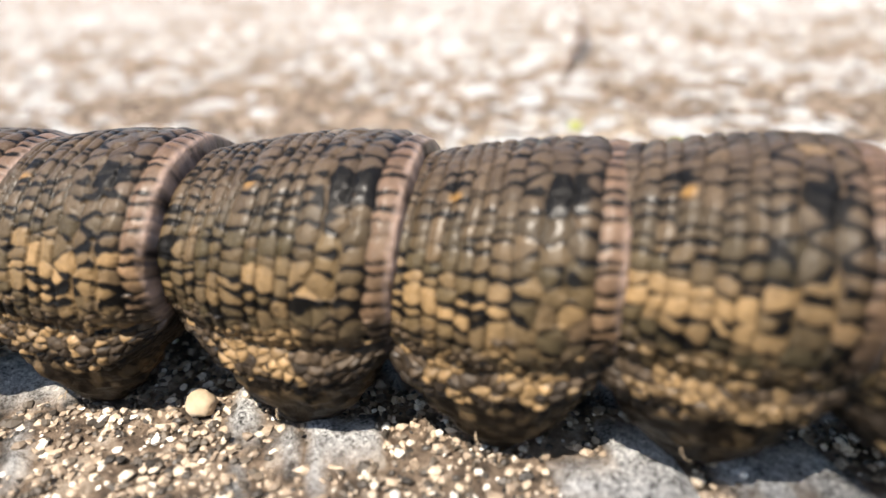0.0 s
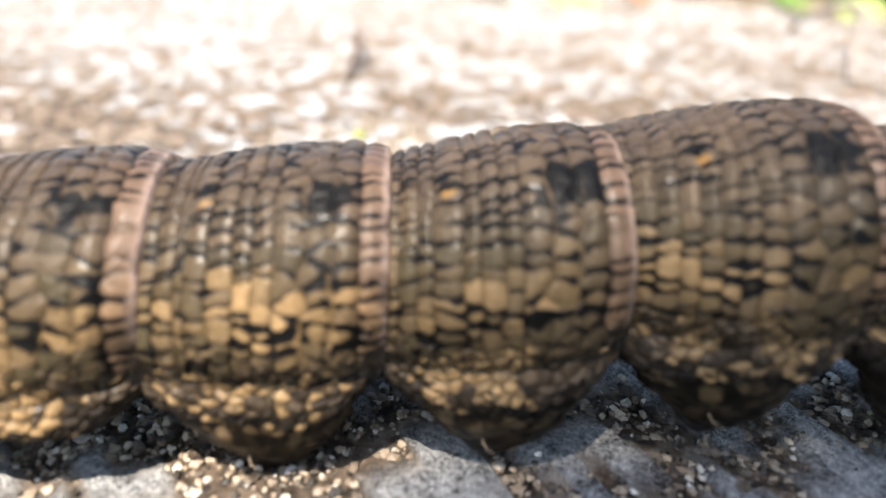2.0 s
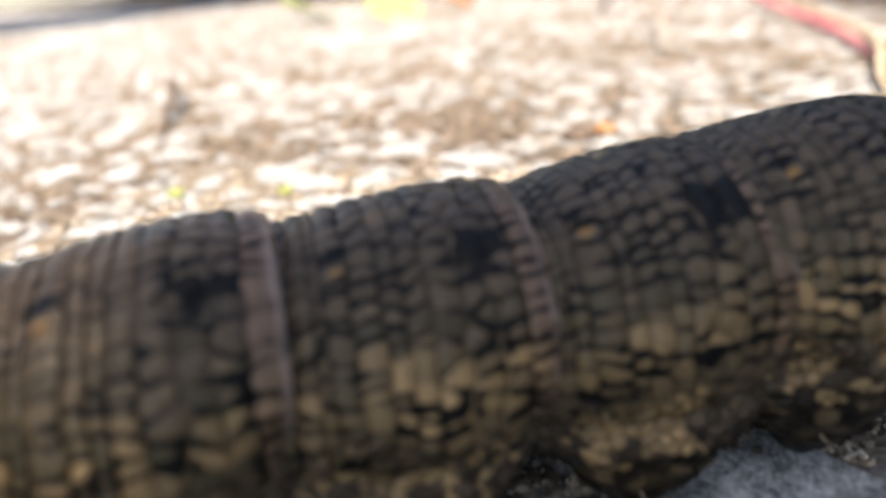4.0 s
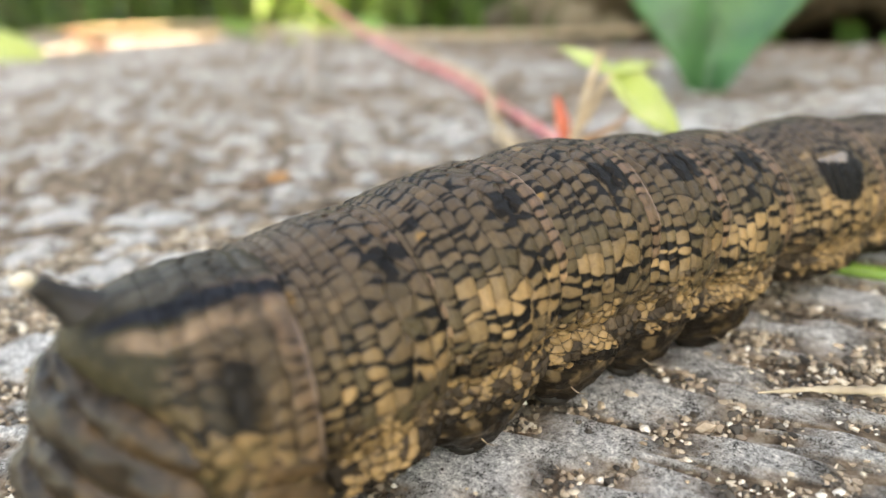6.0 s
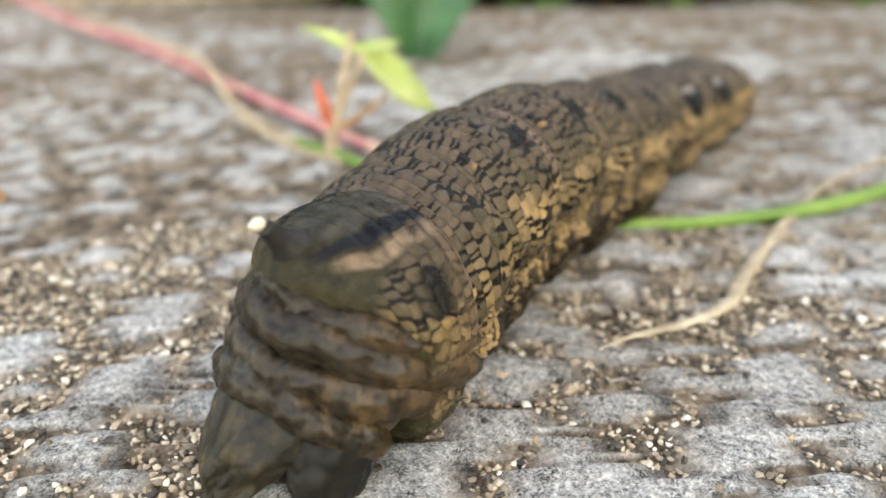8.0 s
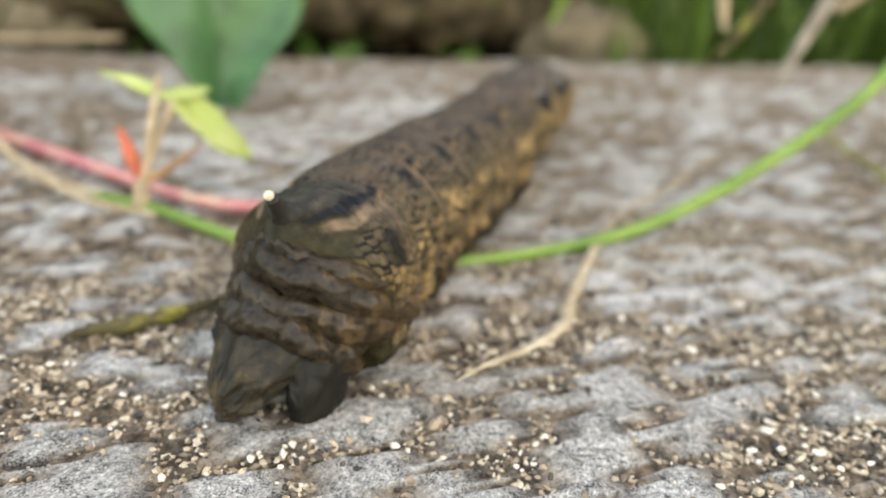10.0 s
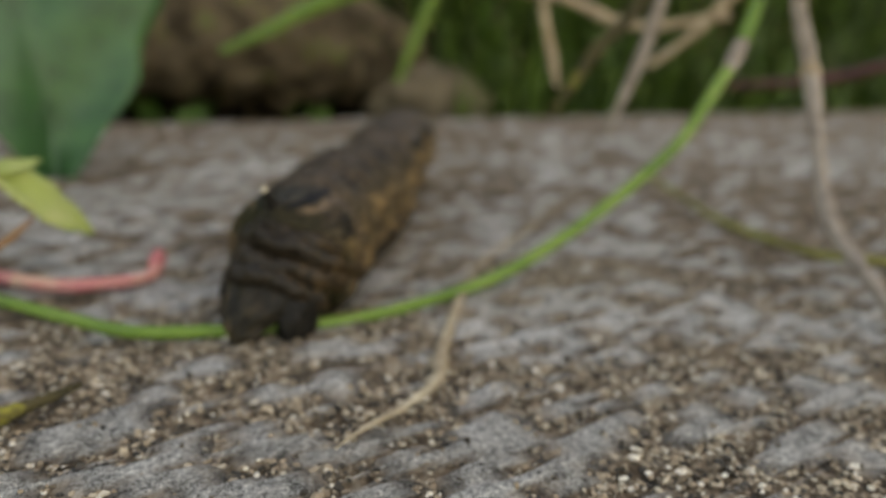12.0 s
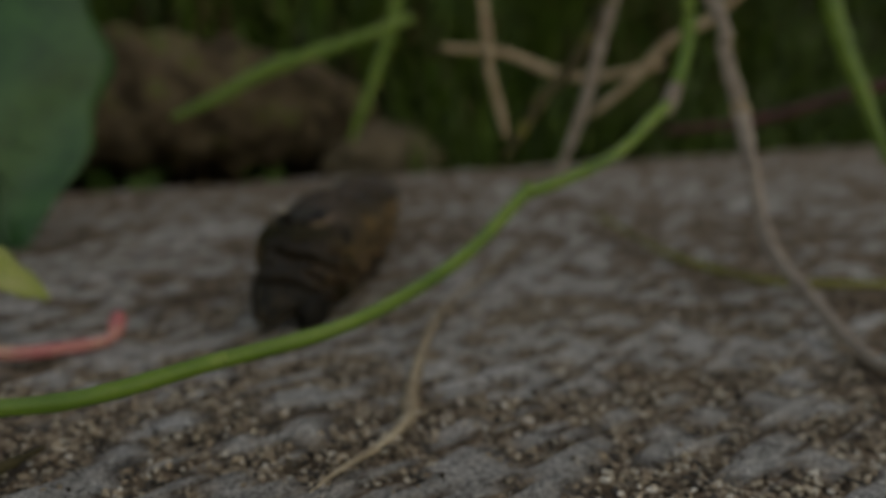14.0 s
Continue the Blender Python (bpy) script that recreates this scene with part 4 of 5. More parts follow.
def motions():
    cater, rings, tail, head = CATERPILLAR
    times = [k * 0.1 for k in range(141)]

    def stand(s):
        x, y, turn = track(s)
        return x + 0.12 * math.sin(radians(turn)), y - 0.12 * math.cos(radians(turn)), turn

    rows = {key: [] for key in (*rings, "tail", "head")}
    whole = []
    for t in times:
        s = {k: float(np.interp(t, STEP_TIMES, v)) for k, v in STEPS.items()}
        z = {k: float(np.interp(t, STEP_TIMES, v)) for k, v in LIFTS.items()}
        s["T3"], s["T2"], s["T1"] = s["A1"] + 0.72, s["A1"] + 1.27, s["A1"] + 1.70
        z["T3"], z["T2"], z["T1"] = z["A1"] * 1.05, z["A1"], z["A1"] * 0.9
        x, y, turn = stand(s["A4"] - 0.28)
        base = pose(x * CM, y * CM, 0, 0, 0, turn)
        whole.append((t, base))
        order = ["A8", "A7", "A6", "A5", "A4", "A3", "A2", "A1", "T3", "T2", "T1"]
        for n, key in enumerate(order):
            back, fore = order[max(n - 1, 0)], order[min(n + 1, len(order) - 1)]
            lean = math.degrees(math.atan2(z[fore] - z[back], max(s[fore] - s[back], 0.3)))
            x, y, turn = stand(s[key] - (0.28 if key[0] == "A" else 0.1))
            if key == "A8":
                turn -= 9
                lean = 0.3 * lean + float(np.interp(t, STEP_TIMES, LEANS)) / 0.8
            rows[key].append((t, base.inverted() @ pose(x * CM, y * CM, z[key] * CM, 0, -lean * 0.8, turn)))
        x, y, turn = stand(s["A8"] - 0.28 + 0.02)
        rows["tail"].append((t, base.inverted() @ pose(x * CM, y * CM, z["A8"] * 0.8 * CM, 0, 0, turn - 18)))
        x, y, turn = stand(s["T1"] + 0.25)
        rows["head"].append((t, base.inverted() @ pose(x * CM, y * CM, z["T1"] * CM, 0, 0, turn)))
    walk(cater, whole)
    for key, ring in rings.items():
        walk(ring, rows[key])
    walk(tail, rows["tail"])
    walk(head, rows["head"])
    spring_runner()
    sway_shade()


# ---- plants and litter ----
def stalk(name, label, category, material, points, radii, seed=1, wobble=0.03, flat=1.0, parent=None, sides=12):
    v, f = tube(points, radii, sides, 10, wobble, flat, seed)
    ob = piece(name, mesh_of(name, v, f, material), parent, label)
    return ob if parent else tagged(ob, label, category)


def leaf_mesh(name, length, width, material, curl=0.2, fold=0.25, tip=1.0, notch=0.0, seed=1, rows=22, cols=9):
    """A leaf blade with a midrib, thickness and bend: x forward from the stalk, z up."""
    rng = np.random.default_rng(seed)
    t = np.linspace(0, 1, rows)
    c = np.linspace(-1, 1, cols)
    T, C = np.meshgrid(t, c, indexing="ij")
    half = width / 2 * np.sin(np.pi * np.clip(T, 0, 1) ** 0.8) ** (0.75 * tip) * (1 + 0.06 * np.sin(T * 24 + seed)) + 0.004
    x = T * length
    y = C * half
    z = np.abs(C) * half * fold - curl * length * T**2 + 0.03 * width * np.sin(T * 9 + C * 3 + seed) - 0.02 * width * np.exp(-((C / 0.1) ** 2))
    top = np.column_stack([x.ravel(), y.ravel(), z.ravel()])
    low = top - np.array((0, 0, 0.012 * width + 0.006))
    f = grid_faces(rows, cols)
    n = rows * cols
    rim = [k for k in range(cols)] + [r * cols + cols - 1 for r in range(1, rows)] + [n - 1 - k for k in range(1, cols)] + [r * cols for r in range(rows - 2, 0, -1)]
    side = [[rim[k], rim[(k + 1) % len(rim)], rim[(k + 1) % len(rim)] + n, rim[k] + n] for k in range(len(rim))]
    return mesh_of(name, np.vstack([top, low]), f[:, ::-1].tolist() + (f + n).tolist() + side, material)


def put(ob, x, y, z, rx=0, ry=0, rz=0):
    ob.matrix_basis = pose(x * CM, y * CM, z * CM, rx, ry, rz)
    return ob


# The red runner from the undergrowth to beside the sprout.
stalk("red_runner", "long thin red plant runner lying across the concrete", "plant stem", RED_STALK,
      [(-2.4, 25.0, 2.6), (-1.5, 22.5, 1.7), (-0.1, 20.0, 0.75), (1.0, 17.0, 0.25), (1.7, 14.7, 0.08), (2.06, 10.35, 0.06), (2.24, 8.1, 0.06), (2.42, 6.5, 0.07), (2.75, 6.0, 0.08), (3.08, 5.86, 0.08), (3.22, 5.9, 0.2), (3.27, 5.93, 0.28)],
      [0.07, 0.075, 0.08, 0.085, 0.09, 0.08, 0.075, 0.07, 0.065, 0.06, 0.085, 0.05], 4)
# The sprout.
sprout = tagged(new("sprout"), "small seedling with lime leaves and red bud on the concrete", "plant")
stalk("stem", "", "", DRY, [(1.92, 6.80, 0.0), (1.97, 6.86, 0.3), (2.2, 6.95, 0.6), (2.46, 7.03, 0.99)], [0.09, 0.06, 0.04, 0.045], 6, 0.08, parent=sprout)
stalk("side_stem", "pale dry side stem", "", DRY, [(2.0, 6.88, 0.3), (2.18, 6.98, 0.75), (2.36, 7.06, 1.25)], [0.05, 0.045, 0.035], 7, 0.05, parent=sprout)
stalk("side_shoot", "", "", BUD, [(1.97, 6.86, 0.28), (2.3, 6.80, 0.42), (2.6, 6.76, 0.62)], [0.05, 0.035, 0.02], 17, 0.05, parent=sprout)
stalk("red_bud", "reddish pointed bud", "", RED_BUD, [(1.96, 6.88, 0.3), (1.92, 6.92, 0.55), (1.86, 6.95, 0.82)], [0.04, 0.075, 0.02], 8, 0.04, parent=sprout)
for size, (rx, ry, rz) in (((0.98, 0.30), (0, -16, 107)), ((1.0, 0.40), (0, -3, 38)), ((0.98, 0.62), (25, 38, -28))):
    lf = piece("leaf", leaf_mesh("leaf", *size, LIME_LEAF, 0.05, 0.2, seed=int(rz) + 200), sprout)
    put(lf, 2.46, 7.03, 0.99, rx, ry, rz)
# The dry twig in the foreground.
stalk("dry_twig", "thin pale dry grass stalk lying on the concrete", "twig", STRAW,
      [(1.68, 2.68, 0.05), (1.95, 2.66, 0.05), (2.3, 2.57, 0.06), (2.66, 2.54, 0.09), (2.95, 2.66, 0.08), (3.4, 2.84, 0.06), (4.31, 3.14, 0.06), (5.5, 3.42, 0.06), (7.3, 3.5, 0.06), (9.6, 3.75, 0.04)],
      [0.008, 0.020, 0.032, 0.056, 0.058, 0.052, 0.046, 0.04, 0.036, 0.03], 9, 0.16, 0.6)
# The green runner that the animal crawls over, with its dried end.
runner = tagged(new("green_runner"), "long thin green runner arching from the undergrowth over the concrete", "plant stem")
PIVOT = (8.21, 1.39, 2.3)
put(runner, *PIVOT)


def off_pivot(points):
    return [tuple(np.subtract(q, PIVOT)) for q in points]


# Its stem is three stiff lengths, each hung from the end of the one above it.
LENGTHS = []
for hinge, way, thick in (((8.21, 1.39, 2.3), [(5.82, 2.52, 0.48), (6.67, 2.12, 0.9), (7.42, 1.76, 1.38), (7.88, 1.55, 1.9), (8.21, 1.39, 2.3)], (0.07, 0.07, 0.075, 0.08, 0.085)),
                          ((5.82, 2.52, 0.48), [(2.55, 4.4, 0.06), (3.24, 3.72, 0.06), (4.1, 3.3, 0.07), (4.95, 2.93, 0.17), (5.82, 2.52, 0.48), (5.95, 2.46, 0.545)], (0.055, 0.055, 0.06, 0.065, 0.07, 0.065)),
                          ((2.55, 4.4, 0.06), [(1.75, 7.5, 0.06), (1.98, 6.6, 0.06), (2.06, 5.7, 0.06), (2.16, 4.95, 0.06), (2.55, 4.4, 0.06), (2.66, 4.27, 0.06)], (0.045, 0.055, 0.055, 0.055, 0.055, 0.05))):
    LENGTHS.append((stalk("stem", "smooth green stem", "", GREEN_STEM, [tuple(np.subtract(q, hinge)) for q in way], thick, 10, 0.03, parent=runner), hinge))
stalk("joint", "pale woody joint", "", DRY_GREY, off_pivot([(8.12, 1.43, 2.18), (8.24, 1.38, 2.36), (8.36, 1.32, 2.6)]), [0.088, 0.105, 0.09], 11, 0.05, parent=runner)
stalk("upper_stem", "pale green upper stem", "", GREEN_STEM, off_pivot([(8.33, 1.33, 2.55), (8.5, 1.25, 3.0), (8.55, 1.25, 3.6), (8.5, 1.3, 4.6), (9.0, 2.0, 6.5)]), [0.09, 0.095, 0.1, 0.1, 0.1], 12, 0.03, parent=runner)
dried = tagged(new("dried_runner"), "thin pale dried runner lying beside the red one", "plant stem")
stalk("stem", "", "", DRY, [(1.77, 7.4, 0.06), (1.66, 8.4, 0.07), (1.70, 9.6, 0.12), (1.92, 11.2, 0.22), (1.98, 13.0, 0.22), (1.85, 15.0, 0.16), (1.35, 18.0, 0.3), (0.55, 21.0, 0.7)], [0.05, 0.05, 0.055, 0.06, 0.06, 0.065, 0.065, 0.06], 13, 0.10, parent=dried)
stalk("side_thread", "curling dry side thread", "", DRY, [(1.5, 8.9, 0.06), (1.55, 8.0, 0.10), (1.66, 7.2, 0.06), (1.9, 6.5, 0.05)], [0.03, 0.03, 0.03, 0.02], 14, 0.12, parent=dried)
# Sticks and crumbs on the slab.
stalk("mossy_stick", "dark thin stick with yellow-green moss on the concrete", "stick", MOSS, [(0.35, 4.78, 0.05), (0.5, 4.72, 0.06), (0.8, 4.58, 0.07), (1.15, 4.55, 0.06), (1.45, 4.56, 0.05)], [0.015, 0.04, 0.055, 0.04, 0.015], 15, 0.14)
stalk("bark_sliver", "dark curved bark sliver lying on the concrete", "stick", BARK, [(-10.4, 11.0, 0.05), (-9.3, 9.9, 0.35), (-8.4, 9.0, 0.4), (-7.5, 7.8, 0.2), (-7.1, 7.1, 0.06)], [0.02, 0.06, 0.075, 0.06, 0.02], 16, 0.14)
stalk("curled_stem", "thin curled grey dead stem on the concrete", "stick", DRY_GREY, [(-1.06, 13.0, 0.04), (-1.25, 15.0, 0.3), (-1.35, 17.0, 0.7), (-1.9, 18.6, 0.9), (-2.9, 19.3, 0.5), (-3.3, 20.2, 0.06)], [0.06, 0.09, 0.09, 0.1, 0.1, 0.06], 18, 0.1)


def crumb(name, label, category, material, x, y, r, seed):
    ob = piece(name, blob(name, (r, r * 0.8, r * 0.6), material, seed, lambda w, d: w + np.array((0, 0, r * 0.5)), 12, 16, 0.25))
    put(ob, x, y, float(slab_height(np.array([[x, y]]), cement_mask(np.array([[x, y]])))[0]))
    return tagged(ob, label, category)


crumb("lichen_crumb", "yellow-green crumb of lichen on the concrete", "lichen", LICHEN, -3.72, 5.2, 0.075, 1)
crumb("lichen_crumb", "pale yellow crumb of lichen on the concrete", "lichen", LICHEN, -4.83, 4.98, 0.085, 2)
crumb("soil_crumb", "lumpy tan soil crumb on the concrete", "crumb", DRY, -2.73, 0.30, 0.085, 3)
crumb("pebble", "dark brown pebble lying on the concrete", "pebble", BARK, -1.4, 7.2, 0.16, 4)
crumb("pebble", "orange-brown pebble lying on the concrete", "pebble", BUD, -1.15, 7.45, 0.13, 5)


# ---- beyond the slab ----
def from_edge(along, out, z):
    q = EDGE_AT + EDGE_ALONG * along + EDGE_OUT * (out + float(edge_shift(along)))
    return (q[0], q[1], z)


def bank_height(out):
    return -1.6 + 22.0 * np.clip((out - 4) / 16, 0, 1) ** 1.3 + 9 * np.clip((out - 20) / 40, 0, 1)


def blades(name, label, count, seed, material, span, depth, tall, width, base=-2.5):
    """Grass and weeds as one mesh of bent, pointed blades."""
    rng = np.random.default_rng(seed)
    steps = 6
    V, F = [], []
    for n in range(count):
        deep = rng.uniform(*depth)
        x, y, _ = from_edge(rng.uniform(*span), deep, 0)
        h = rng.uniform(*tall)
        turn = rng.uniform(0, 2 * math.pi)
        d = np.array((math.cos(turn), math.sin(turn), 0))
        side = np.array((-d[1], d[0], 0)) * rng.uniform(*width)
        lean = rng.uniform(0.1, 1.0) * h
        t = np.linspace(0, 1, steps)[:, None]
        mid = np.array((x, y, max(base, float(bank_height(deep)) - 0.4))) + d * lean * t**2 + np.array((0, 0, 1.0)) * h * (t - 0.25 * t**3)
        w = side * (1 - t**2 * 0.97)
        fold = np.array((0, 0, -0.25)) * np.linalg.norm(side) * (1 - t)
        k = sum(len(q) for q in V)
        V.append(np.stack([mid - w, mid + fold, mid + w], 1).reshape(-1, 3))
        for r in range(steps - 1):
            for c in range(2):
                a = k + r * 3 + c
                F.append([a, a + 1, a + 4, a + 3])
    return tagged(new(name, mesh_of(name, np.vstack(V), F, material)), label, "grass", kind="stuff")


def build_bank():
    """A rough earth bank behind the slab."""
    along = np.linspace(-140, 320, 170)
    out = np.concatenate([np.linspace(-0.5, 14, 40), np.linspace(15, 60, 30)])
    U, V = np.meshgrid(along, out, indexing="ij")
    q = EDGE_AT + U[..., None] * EDGE_ALONG + (V + edge_shift(U))[..., None] * EDGE_OUT
    flat = q.reshape(-1, 2)
    z = bank_height(V.ravel()) + 1.6 * (fbm(flat * 0.35, 61, 4) - 0.5) * np.clip(V.ravel() / 3, 0.15, 1.6)
    me = mesh_of("backdrop", np.column_stack([flat, z]), grid_faces(*U.shape)[:, ::-1], SOIL)
    tagged(new("backdrop", me), "dark rough earth bank behind the slab", "bank", kind="structure")


def stone(x, y, z, size, seed, turn, label):
    ob = piece("stone", blob("stone", size, ROCK, seed, None, 22, 30, 0.28))
    put(ob, x, y, z, 4, 3, turn)
    return tagged(ob, label, "stone", group="stones behind the slab")


# Foot of a tree added out of view only for its shade.
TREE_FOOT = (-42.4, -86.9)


def shade_branch(tree, middle, spread, rise, seed):
    """A long bough that ends in a flat spray of small leaves round its middle, made to block the sun."""
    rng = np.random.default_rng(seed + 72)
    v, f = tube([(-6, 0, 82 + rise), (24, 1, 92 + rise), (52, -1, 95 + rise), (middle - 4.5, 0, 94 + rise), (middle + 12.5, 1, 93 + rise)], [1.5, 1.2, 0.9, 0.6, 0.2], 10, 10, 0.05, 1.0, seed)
    branch = piece("branch", mesh_of("branch", v, f, BARK), tree, "long leafy branch added to cast shade")
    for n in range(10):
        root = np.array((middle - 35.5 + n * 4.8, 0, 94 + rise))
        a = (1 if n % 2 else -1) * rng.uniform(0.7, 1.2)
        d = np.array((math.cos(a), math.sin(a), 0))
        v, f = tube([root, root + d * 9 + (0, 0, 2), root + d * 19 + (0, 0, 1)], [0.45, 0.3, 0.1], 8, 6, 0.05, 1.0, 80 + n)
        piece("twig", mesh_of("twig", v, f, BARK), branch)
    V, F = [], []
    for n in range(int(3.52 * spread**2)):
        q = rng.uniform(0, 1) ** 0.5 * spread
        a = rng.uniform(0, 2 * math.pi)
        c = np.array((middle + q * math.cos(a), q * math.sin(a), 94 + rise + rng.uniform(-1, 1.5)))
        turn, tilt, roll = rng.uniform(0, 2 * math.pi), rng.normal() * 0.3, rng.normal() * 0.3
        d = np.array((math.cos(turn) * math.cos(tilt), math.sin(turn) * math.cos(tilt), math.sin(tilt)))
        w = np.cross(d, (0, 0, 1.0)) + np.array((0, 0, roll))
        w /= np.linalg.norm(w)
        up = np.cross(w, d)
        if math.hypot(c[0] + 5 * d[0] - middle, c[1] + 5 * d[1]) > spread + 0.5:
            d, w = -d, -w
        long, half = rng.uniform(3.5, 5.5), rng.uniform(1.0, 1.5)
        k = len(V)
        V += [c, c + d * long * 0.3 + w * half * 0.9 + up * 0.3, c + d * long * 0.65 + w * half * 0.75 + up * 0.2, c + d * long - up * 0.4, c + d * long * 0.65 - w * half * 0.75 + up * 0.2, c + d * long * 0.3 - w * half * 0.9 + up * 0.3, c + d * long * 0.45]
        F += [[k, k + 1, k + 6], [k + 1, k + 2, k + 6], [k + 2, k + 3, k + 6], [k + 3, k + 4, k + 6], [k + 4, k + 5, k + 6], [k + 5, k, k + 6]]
    piece("foliage", mesh_of("foliage", V, F, WEED, smooth=False), branch, "dense small green leaves added to block the sun")
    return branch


def build_shade_tree():
    """An invented tree behind the viewer, never in view; the shade of its two long branches drifts over the animal and
    the slab as they sway.
    """
    tree = tagged(new("shade_tree"), "tree added out of view, its two leafy branches shading the slab", "tree")
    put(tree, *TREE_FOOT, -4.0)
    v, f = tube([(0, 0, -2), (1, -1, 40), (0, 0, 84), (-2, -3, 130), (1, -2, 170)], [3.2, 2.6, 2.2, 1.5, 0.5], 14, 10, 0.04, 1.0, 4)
    piece("trunk", mesh_of("trunk", v, f, BARK), tree, "grey-brown trunk of the added tree")
    return shade_branch(tree, 83.5, 25.0, 0, 5), shade_branch(tree, 97.0, 30.0, 8, 9)


NEAR_SHADE, FAR_SHADE = build_shade_tree()


def build_shade_wall():
    """An invented wall behind the viewer, never in view, added so that the slab beyond its corner lies in its shade."""
    bm = bmesh.new()
    bmesh.ops.create_cube(bm, size=1.0)
    bmesh.ops.bevel(bm, geom=bm.edges[:], offset=0.01, segments=2, affect="EDGES")
    bmesh.ops.transform(bm, verts=bm.verts, matrix=Matrix.Translation((2.02, -1.20, 1.66)) @ Matrix.Diagonal((3.0, 0.20, 3.40, 1)))
    me = bpy.data.meshes.new("shade_wall")
    bm.to_mesh(me)
    bm.free()
    me.materials.append(PLASTER)
    tagged(new("shade_wall", me), "plain rough pale plastered wall added out of view for its shade", "wall", kind="structure")


build_shade_wall()
build_bank()
LOG = mottled("mossy_log", [(0.30, (0.016, 0.012, 0.007)), (0.44, (0.06, 0.045, 0.027)), (0.56, (0.14, 0.105, 0.068)), (0.64, (0.085, 0.11, 0.024)), (0.74, (0.30, 0.25, 0.19))], 75, 0.9, 0.2, bump_mm=4)
stalk("fallen_log", "weathered brown log with moss lying behind the slab", "log", LOG, [from_edge(2.0, 5.2, 1.9), from_edge(7.0, 4.6, 2.3), from_edge(12.0, 4.3, 2.5), from_edge(17.0, 4.6, 2.3), from_edge(22.0, 5.6, 1.9)], [1.5, 2.1, 2.3, 2.2, 1.6], 41, 0.10, sides=40)
stone(24.5, 14.0, -0.2, (3.0, 1.8, 1.9), 42, -20, "dark brown stone half hidden by grass")
stone(8.0, 27.5, 0.2, (3.0, 1.8, 1.8), 43, -35, "rounded brown stone behind the slab")
blades("grass", "tangled green grass growing behind the slab", 2400, 5, GRASS, (-45, 70), (7, 18), (3, 11), (0.04, 0.22), -1.8)
blades("grass", "green grass along the slab's edge", 700, 15, GRASS, (-45, 2), (0.8, 6), (2, 7), (0.04, 0.18), -1.8)
blades("grass", "dark green grass along the slab's shaded edge", 900, 16, GRASS, (22, 70), (0.8, 7), (3, 9), (0.04, 0.2), -1.8)
blades("tall_grass", "taller green grass on the bank", 2200, 8, GRASS, (-60, 120), (6, 22), (4, 11), (0.06, 0.3), -1.0)
blades("weeds", "broad green weed leaves on the bank", 900, 9, WEED, (-40, 90), (3.0, 18), (1.5, 5), (0.25, 0.7), -1.6)
blades("dead_grass", "dry brown grass among the green", 900, 6, LITTER, (-45, 70), (5, 14), (1.5, 7), (0.03, 0.13), -1.8)
hang = tagged(new("large_leaf"), "broad dark green leaf hanging over the slab", "leaf")
put(hang, 6.45, 12.5, 5.6, 0, 74, -118)
piece("blade", leaf_mesh("blade", 6.1, 3.7, GREEN_LEAF, 0.05, 0.25, 1.25, seed=3, rows=40, cols=15), hang)
stalk("midrib", "pale green midrib", "", LEAF_RIB, [(-2.5, 0, 1.2), (0, 0, 0.02), (1.5, 0, -0.02), (3.2, 0, -0.10), (5.0, 0, -0.24)], [0.08, 0.07, 0.05, 0.035, 0.02], 51, 0.03, parent=hang)
for k in range(6):
    for side in (-1, 1):
        x0 = 0.7 + k * 0.75
        wide = 1.1 * math.sin(math.pi * min((x0 + 0.6) / 5.8, 1) ** 0.8)
        stalk("vein", "", "", LEAF_RIB, [(x0, 0, -0.05 * 5.8 * (x0 / 5.8) ** 2), (x0 + 0.35, side * wide * 0.5, -0.05 * 5.8 * ((x0 + 0.35) / 5.8) ** 2 + wide * 0.125), (x0 + 0.6, side * wide, -0.05 * 5.8 * ((x0 + 0.6) / 5.8) ** 2 + wide * 0.25)], [0.03, 0.022, 0.012], 52 + k, 0.02, parent=hang, sides=6)
# Stems that hang out of the undergrowth.
bent = tagged(new("pale_stem"), "pale jointed dry stem bending down to the concrete", "plant stem")
stalk("upper_stem", "", "", DRY_GREY, [(9.2, 2.4, 6.0), (8.43, 0.93, 3.5), (8.44, 0.79, 2.98), (8.46, 0.52, 2.2)], [0.08, 0.09, 0.09, 0.10], 21, 0.08, parent=bent)
stalk("joint", "swollen grey joint", "", DRY, [(8.455, 0.58, 2.36), (8.46, 0.52, 2.2), (8.38, 0.49, 2.05)], [0.09, 0.125, 0.085], 34, 0.06, parent=bent)
stalk("lower_stem", "", "", DRY_GREY, [(8.46, 0.52, 2.2), (7.8, 0.3, 1.35), (7.13, 0.11, 0.72), (6.5, -0.2, 0.4), (5.62, -0.62, 0.07), (5.1, -0.85, 0.05)], [0.10, 0.08, 0.1, 0.075, 0.065, 0.04], 35, 0.08, parent=bent)
stalk("lime_stem", "thin yellow-green stem creeping over the concrete", "plant stem", OLIVE_STEM,
      [(11.5, 2.9, 0.3), (10.2, 1.9, 0.12), (9.2, 1.3, 0.08), (8.4, 0.6, 0.08), (8.05, 0.05, 0.08), (8.16, -0.55, 0.08), (8.5, -1.4, 0.08), (9.4, -3.0, 0.1)], [0.04, 0.045, 0.05, 0.055, 0.045, 0.05, 0.045, 0.04], 22, 0.06)
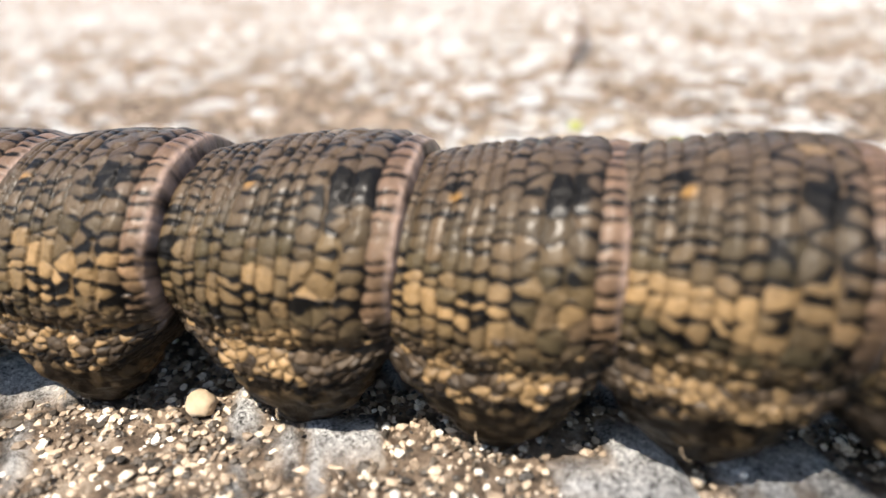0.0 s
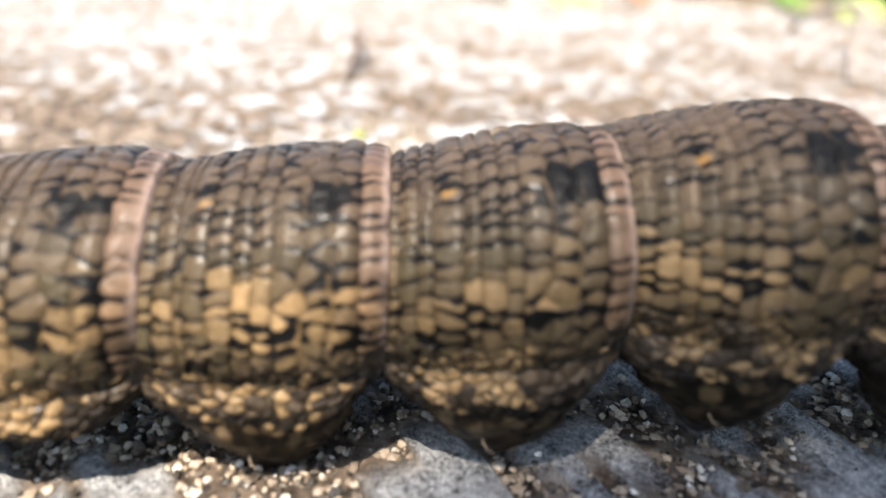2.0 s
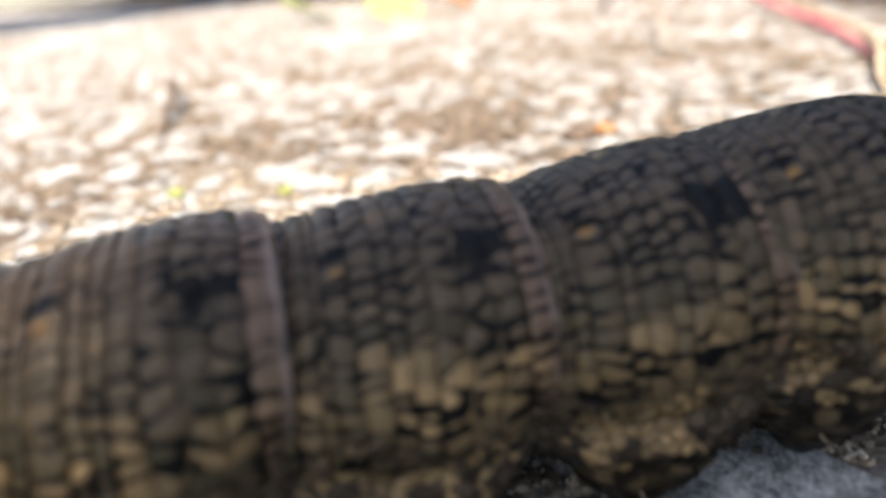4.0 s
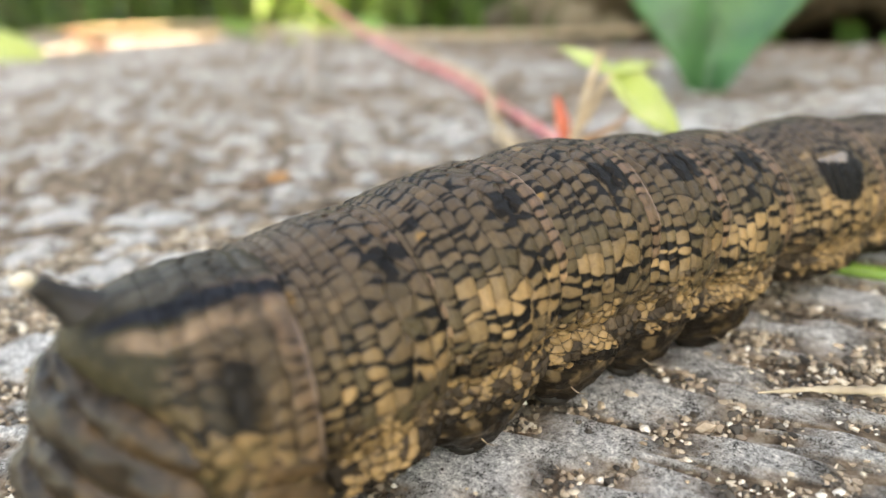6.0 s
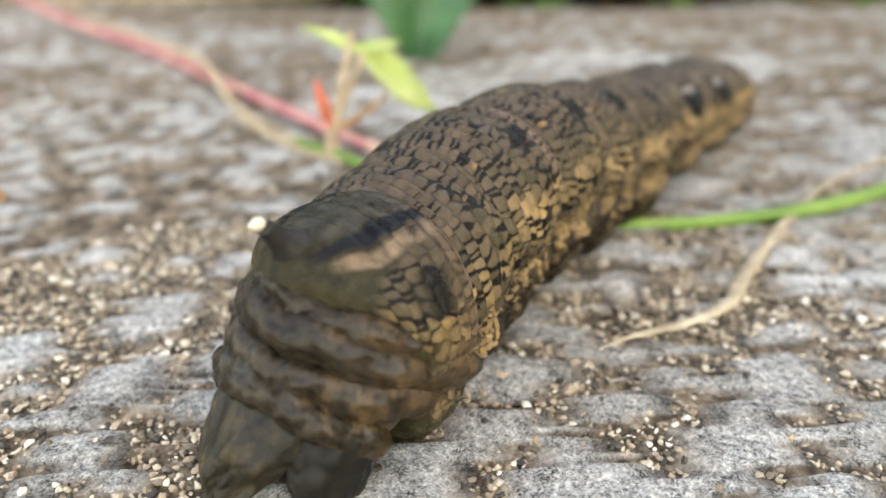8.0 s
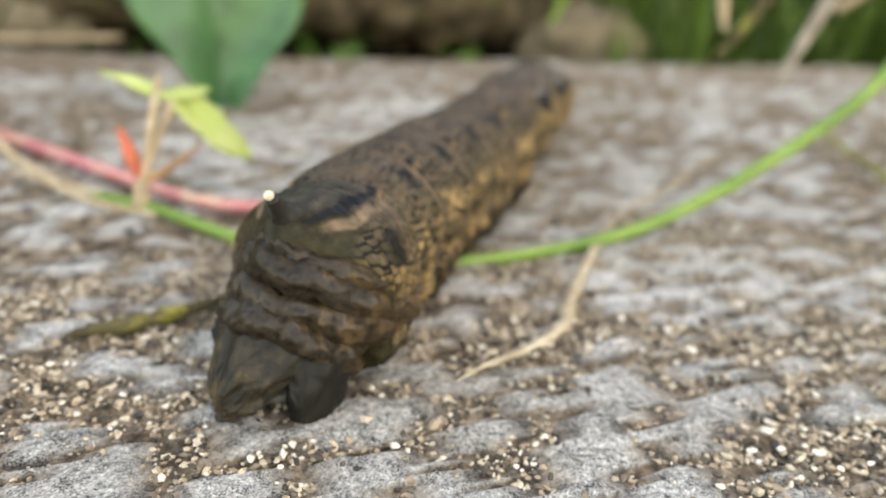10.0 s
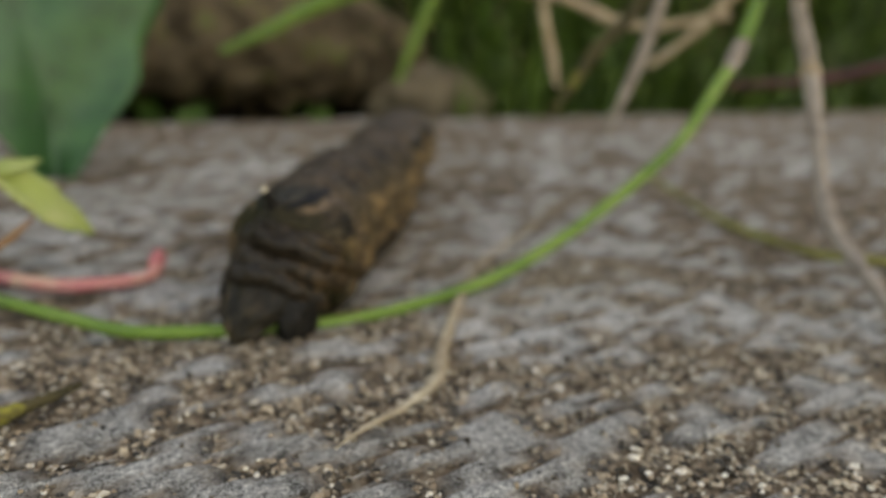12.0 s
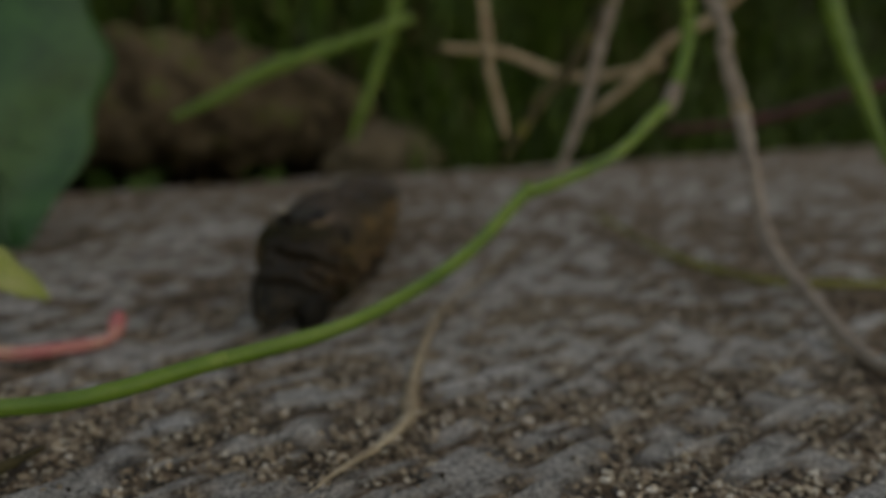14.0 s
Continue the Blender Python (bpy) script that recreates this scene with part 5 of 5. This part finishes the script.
stalk("hanging_stem", "thin brown dry stem hanging behind the slab", "plant stem", DRY, [(12.1, 5.5, 5.0), (12.16, 5.3, 3.4), (12.16, 5.27, 3.02), (12.23, 5.06, 2.27), (12.27, 4.91, 1.66)], [0.1, 0.1, 0.09, 0.1, 0.05], 23, 0.08)
stalk("hanging_stem", "drying stem with a yellow joint hanging over the slab", "plant stem", MOSS, [(10.9, 2.0, 5.2), (10.75, 2.78, 3.76), (10.66, 3.24, 2.96), (10.54, 3.7, 2.43), (10.45, 4.0, 1.9), (10.36, 4.33, 1.35)], [0.12, 0.12, 0.11, 0.12, 0.09, 0.06], 24, 0.08)
stalk("hanging_stem", "grey-green stem hanging over the slab", "plant stem", DRY_GREY, [(10.8, 2.3, 5.2), (10.75, 2.75, 3.5), (10.71, 3.0, 2.32), (10.61, 3.44, 0.95)], [0.11, 0.11, 0.11, 0.07], 25, 0.06)
stalk("hanging_stem", "brown dry side stem in the undergrowth", "plant stem", DRY, [(14.0, 0.2, 5.0), (13.93, 1.16, 4.05), (13.88, 1.94, 3.62), (13.81, 2.61, 2.84), (13.68, 3.44, 2.12)], [0.1, 0.1, 0.11, 0.1, 0.06], 26, 0.08)
stalk("hanging_stem", "green stem with a brown tip hanging behind the slab", "plant stem", GREEN_STEM, [(16.8, 9.6, 6.0), (16.72, 9.8, 4.76), (16.59, 10.06, 3.85), (16.33, 10.53, 2.44), (16.09, 10.94, 1.3)], [0.2, 0.2, 0.18, 0.16, 0.08], 27, 0.06)
stalk("hanging_stem", "broad green stem leaning out of the undergrowth", "plant stem", GREEN_STEM, [(11.9, -0.3, 5.5), (11.87, -0.68, 4.11), (11.84, -0.98, 3.27), (11.79, -1.32, 2.5), (11.7, -1.8, 1.4)], [0.16, 0.15, 0.14, 0.12, 0.07], 28, 0.05)
stalk("hanging_stem", "pale green stem crossing the undergrowth", "plant stem", GREEN_STEM, [(11.6, 13.3, 2.0), (12.43, 12.57, 2.53), (13.3, 11.5, 3.27), (14.1, 10.35, 3.75), (15.5, 8.6, 4.6)], [0.08, 0.15, 0.2, 0.16, 0.12], 29, 0.05)
stalk("hanging_stem", "brown dry stem lying across the grass", "plant stem", DRY, [(14.2, 7.2, 3.7), (15.11, 5.89, 3.59), (15.45, 4.69, 3.12), (15.65, 3.78, 3.02), (16.0, 2.2, 3.3)], [0.08, 0.11, 0.12, 0.11, 0.08], 30, 0.08)
stalk("creeper", "dark red creeper low in the undergrowth", "creeper", DARK_RED, [(21.2, 2.5, 1.6), (20.92, -0.22, 2.0), (20.69, -2.66, 2.8), (20.5, -6.0, 3.6)], [0.1, 0.14, 0.14, 0.1], 31, 0.05)
stalk("straw", "long pale straw lying along the slab's edge", "straw", DRY, [(-9.0, 31.0, 0.3), (-4.0, 29.0, 0.25), (0.5, 26.6, 0.15), (4.4, 23.6, 0.12), (8.5, 20.5, 0.3)], [0.06, 0.11, 0.12, 0.11, 0.06], 32, 0.08)
stalk("straw", "short pale straw on the slab's edge", "straw", DRY, [(-15.0, 33.5, 0.5), (-10.5, 31.8, 0.6), (-6.5, 30.6, 0.6), (-3.5, 29.8, 0.4)], [0.05, 0.1, 0.1, 0.05], 33, 0.08)
for n, (x, y, z, size, turn, mat, lab) in enumerate((
        (-14.5, 19.5, 2.3, 2.6, 60, LIME_LEAF, "sunlit lime leaf low over the slab's edge"), (-11.8, 21.4, 1.9, 2.4, -20, LIME_LEAF, "sunlit yellow-green leaf over the slab's edge"),
        (-9.6, 22.4, 1.6, 1.7, 30, ORANGE_LEAF, "withered orange leaf at the slab's edge"), (-4.9, 24.0, 1.6, 2.4, 10, GREEN_STEM, "bright green leaf at the slab's edge"),
        (-2.8, 24.2, 1.3, 2.2, -40, LIME_LEAF, "lime green leaf at the slab's edge"), (-0.4, 24.2, 1.3, 2.6, -70, GREEN_STEM, "green leaf hanging at the slab's edge"))):
    weed = tagged(new("weed_leaf"), lab, "plant", group="leaves at the slab's edge")
    put(weed, x * 1.15, y + 5.0, 0)
    blade = piece("blade", leaf_mesh("blade", size * 1.25, size * 0.75, mat, 0.25, 0.2, seed=60 + n), weed)
    put(blade, 0, 0, z * 0.45, 15, 20, turn)
    v, f = tube([(0.6, 1.4, -1.9), (0.3, 0.7, z * 0.2), (0, 0, z * 0.45)], [0.07, 0.06, 0.04], 8, 6)
    piece("stalk", mesh_of("stalk", v, f, GREEN_STEM), weed)


# Turns of the runner's three lengths (degrees about x, y, z): at rest, nudged as the tail passes, and sprung up behind it.
REST = ((0, 0, 0), (0, 0, 0), (0, 0, 0))
NUDGED = ((18.9, -4.6, 5.8), (7.8, -6.7, 7.1), (3.3, -11.9, 6.4))
SPRUNG = ((21.6, 9.5, 11.2), (1.8, -5.4, 15.1), (-6.8, -5.1, 11.3))


def spring_runner():
    """The runner is nudged by the animal's tail and springs up behind it near the end."""
    rows = [[], [], []]
    for t, turns in ((0, REST), (10.9, REST), (11.1, REST), (11.5, NUDGED), (11.8, REST), (12.0, REST), (13.1, REST), (13.25, REST), (13.45, SPRUNG), (13.6, SPRUNG), (14.0, SPRUNG)):
        at = Vector((0, 0, 0))
        for k, turn in enumerate(turns):
            v = Vector([radians(c) for c in turn])
            m = Matrix.Rotation(v.length, 4, v.normalized() if v.length else Vector((0, 0, 1)))
            rows[k].append((t, Matrix.Translation(at * CM) @ m))
            if k < 2:
                at = at + m @ (Vector(LENGTHS[k + 1][1]) - Vector(LENGTHS[k][1]))
    for (ob, _), r in zip(LENGTHS, rows):
        walk(ob, r)


def sway_shade():
    """The two invented branches swing inwards between the third and the sixth second, to bring on the shade."""
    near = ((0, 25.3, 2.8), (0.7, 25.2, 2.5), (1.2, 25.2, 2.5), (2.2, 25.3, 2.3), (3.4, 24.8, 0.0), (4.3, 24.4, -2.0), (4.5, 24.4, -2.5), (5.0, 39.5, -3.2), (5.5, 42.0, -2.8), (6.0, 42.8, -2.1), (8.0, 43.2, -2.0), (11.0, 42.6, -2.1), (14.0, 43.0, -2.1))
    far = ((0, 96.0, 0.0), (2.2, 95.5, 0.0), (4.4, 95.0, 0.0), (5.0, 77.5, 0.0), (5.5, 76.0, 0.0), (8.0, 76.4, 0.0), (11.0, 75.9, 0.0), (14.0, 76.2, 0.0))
    for branch, turns in ((NEAR_SHADE, near), (FAR_SHADE, far)):
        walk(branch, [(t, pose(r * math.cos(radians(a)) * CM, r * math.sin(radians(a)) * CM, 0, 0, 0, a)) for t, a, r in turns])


motions()
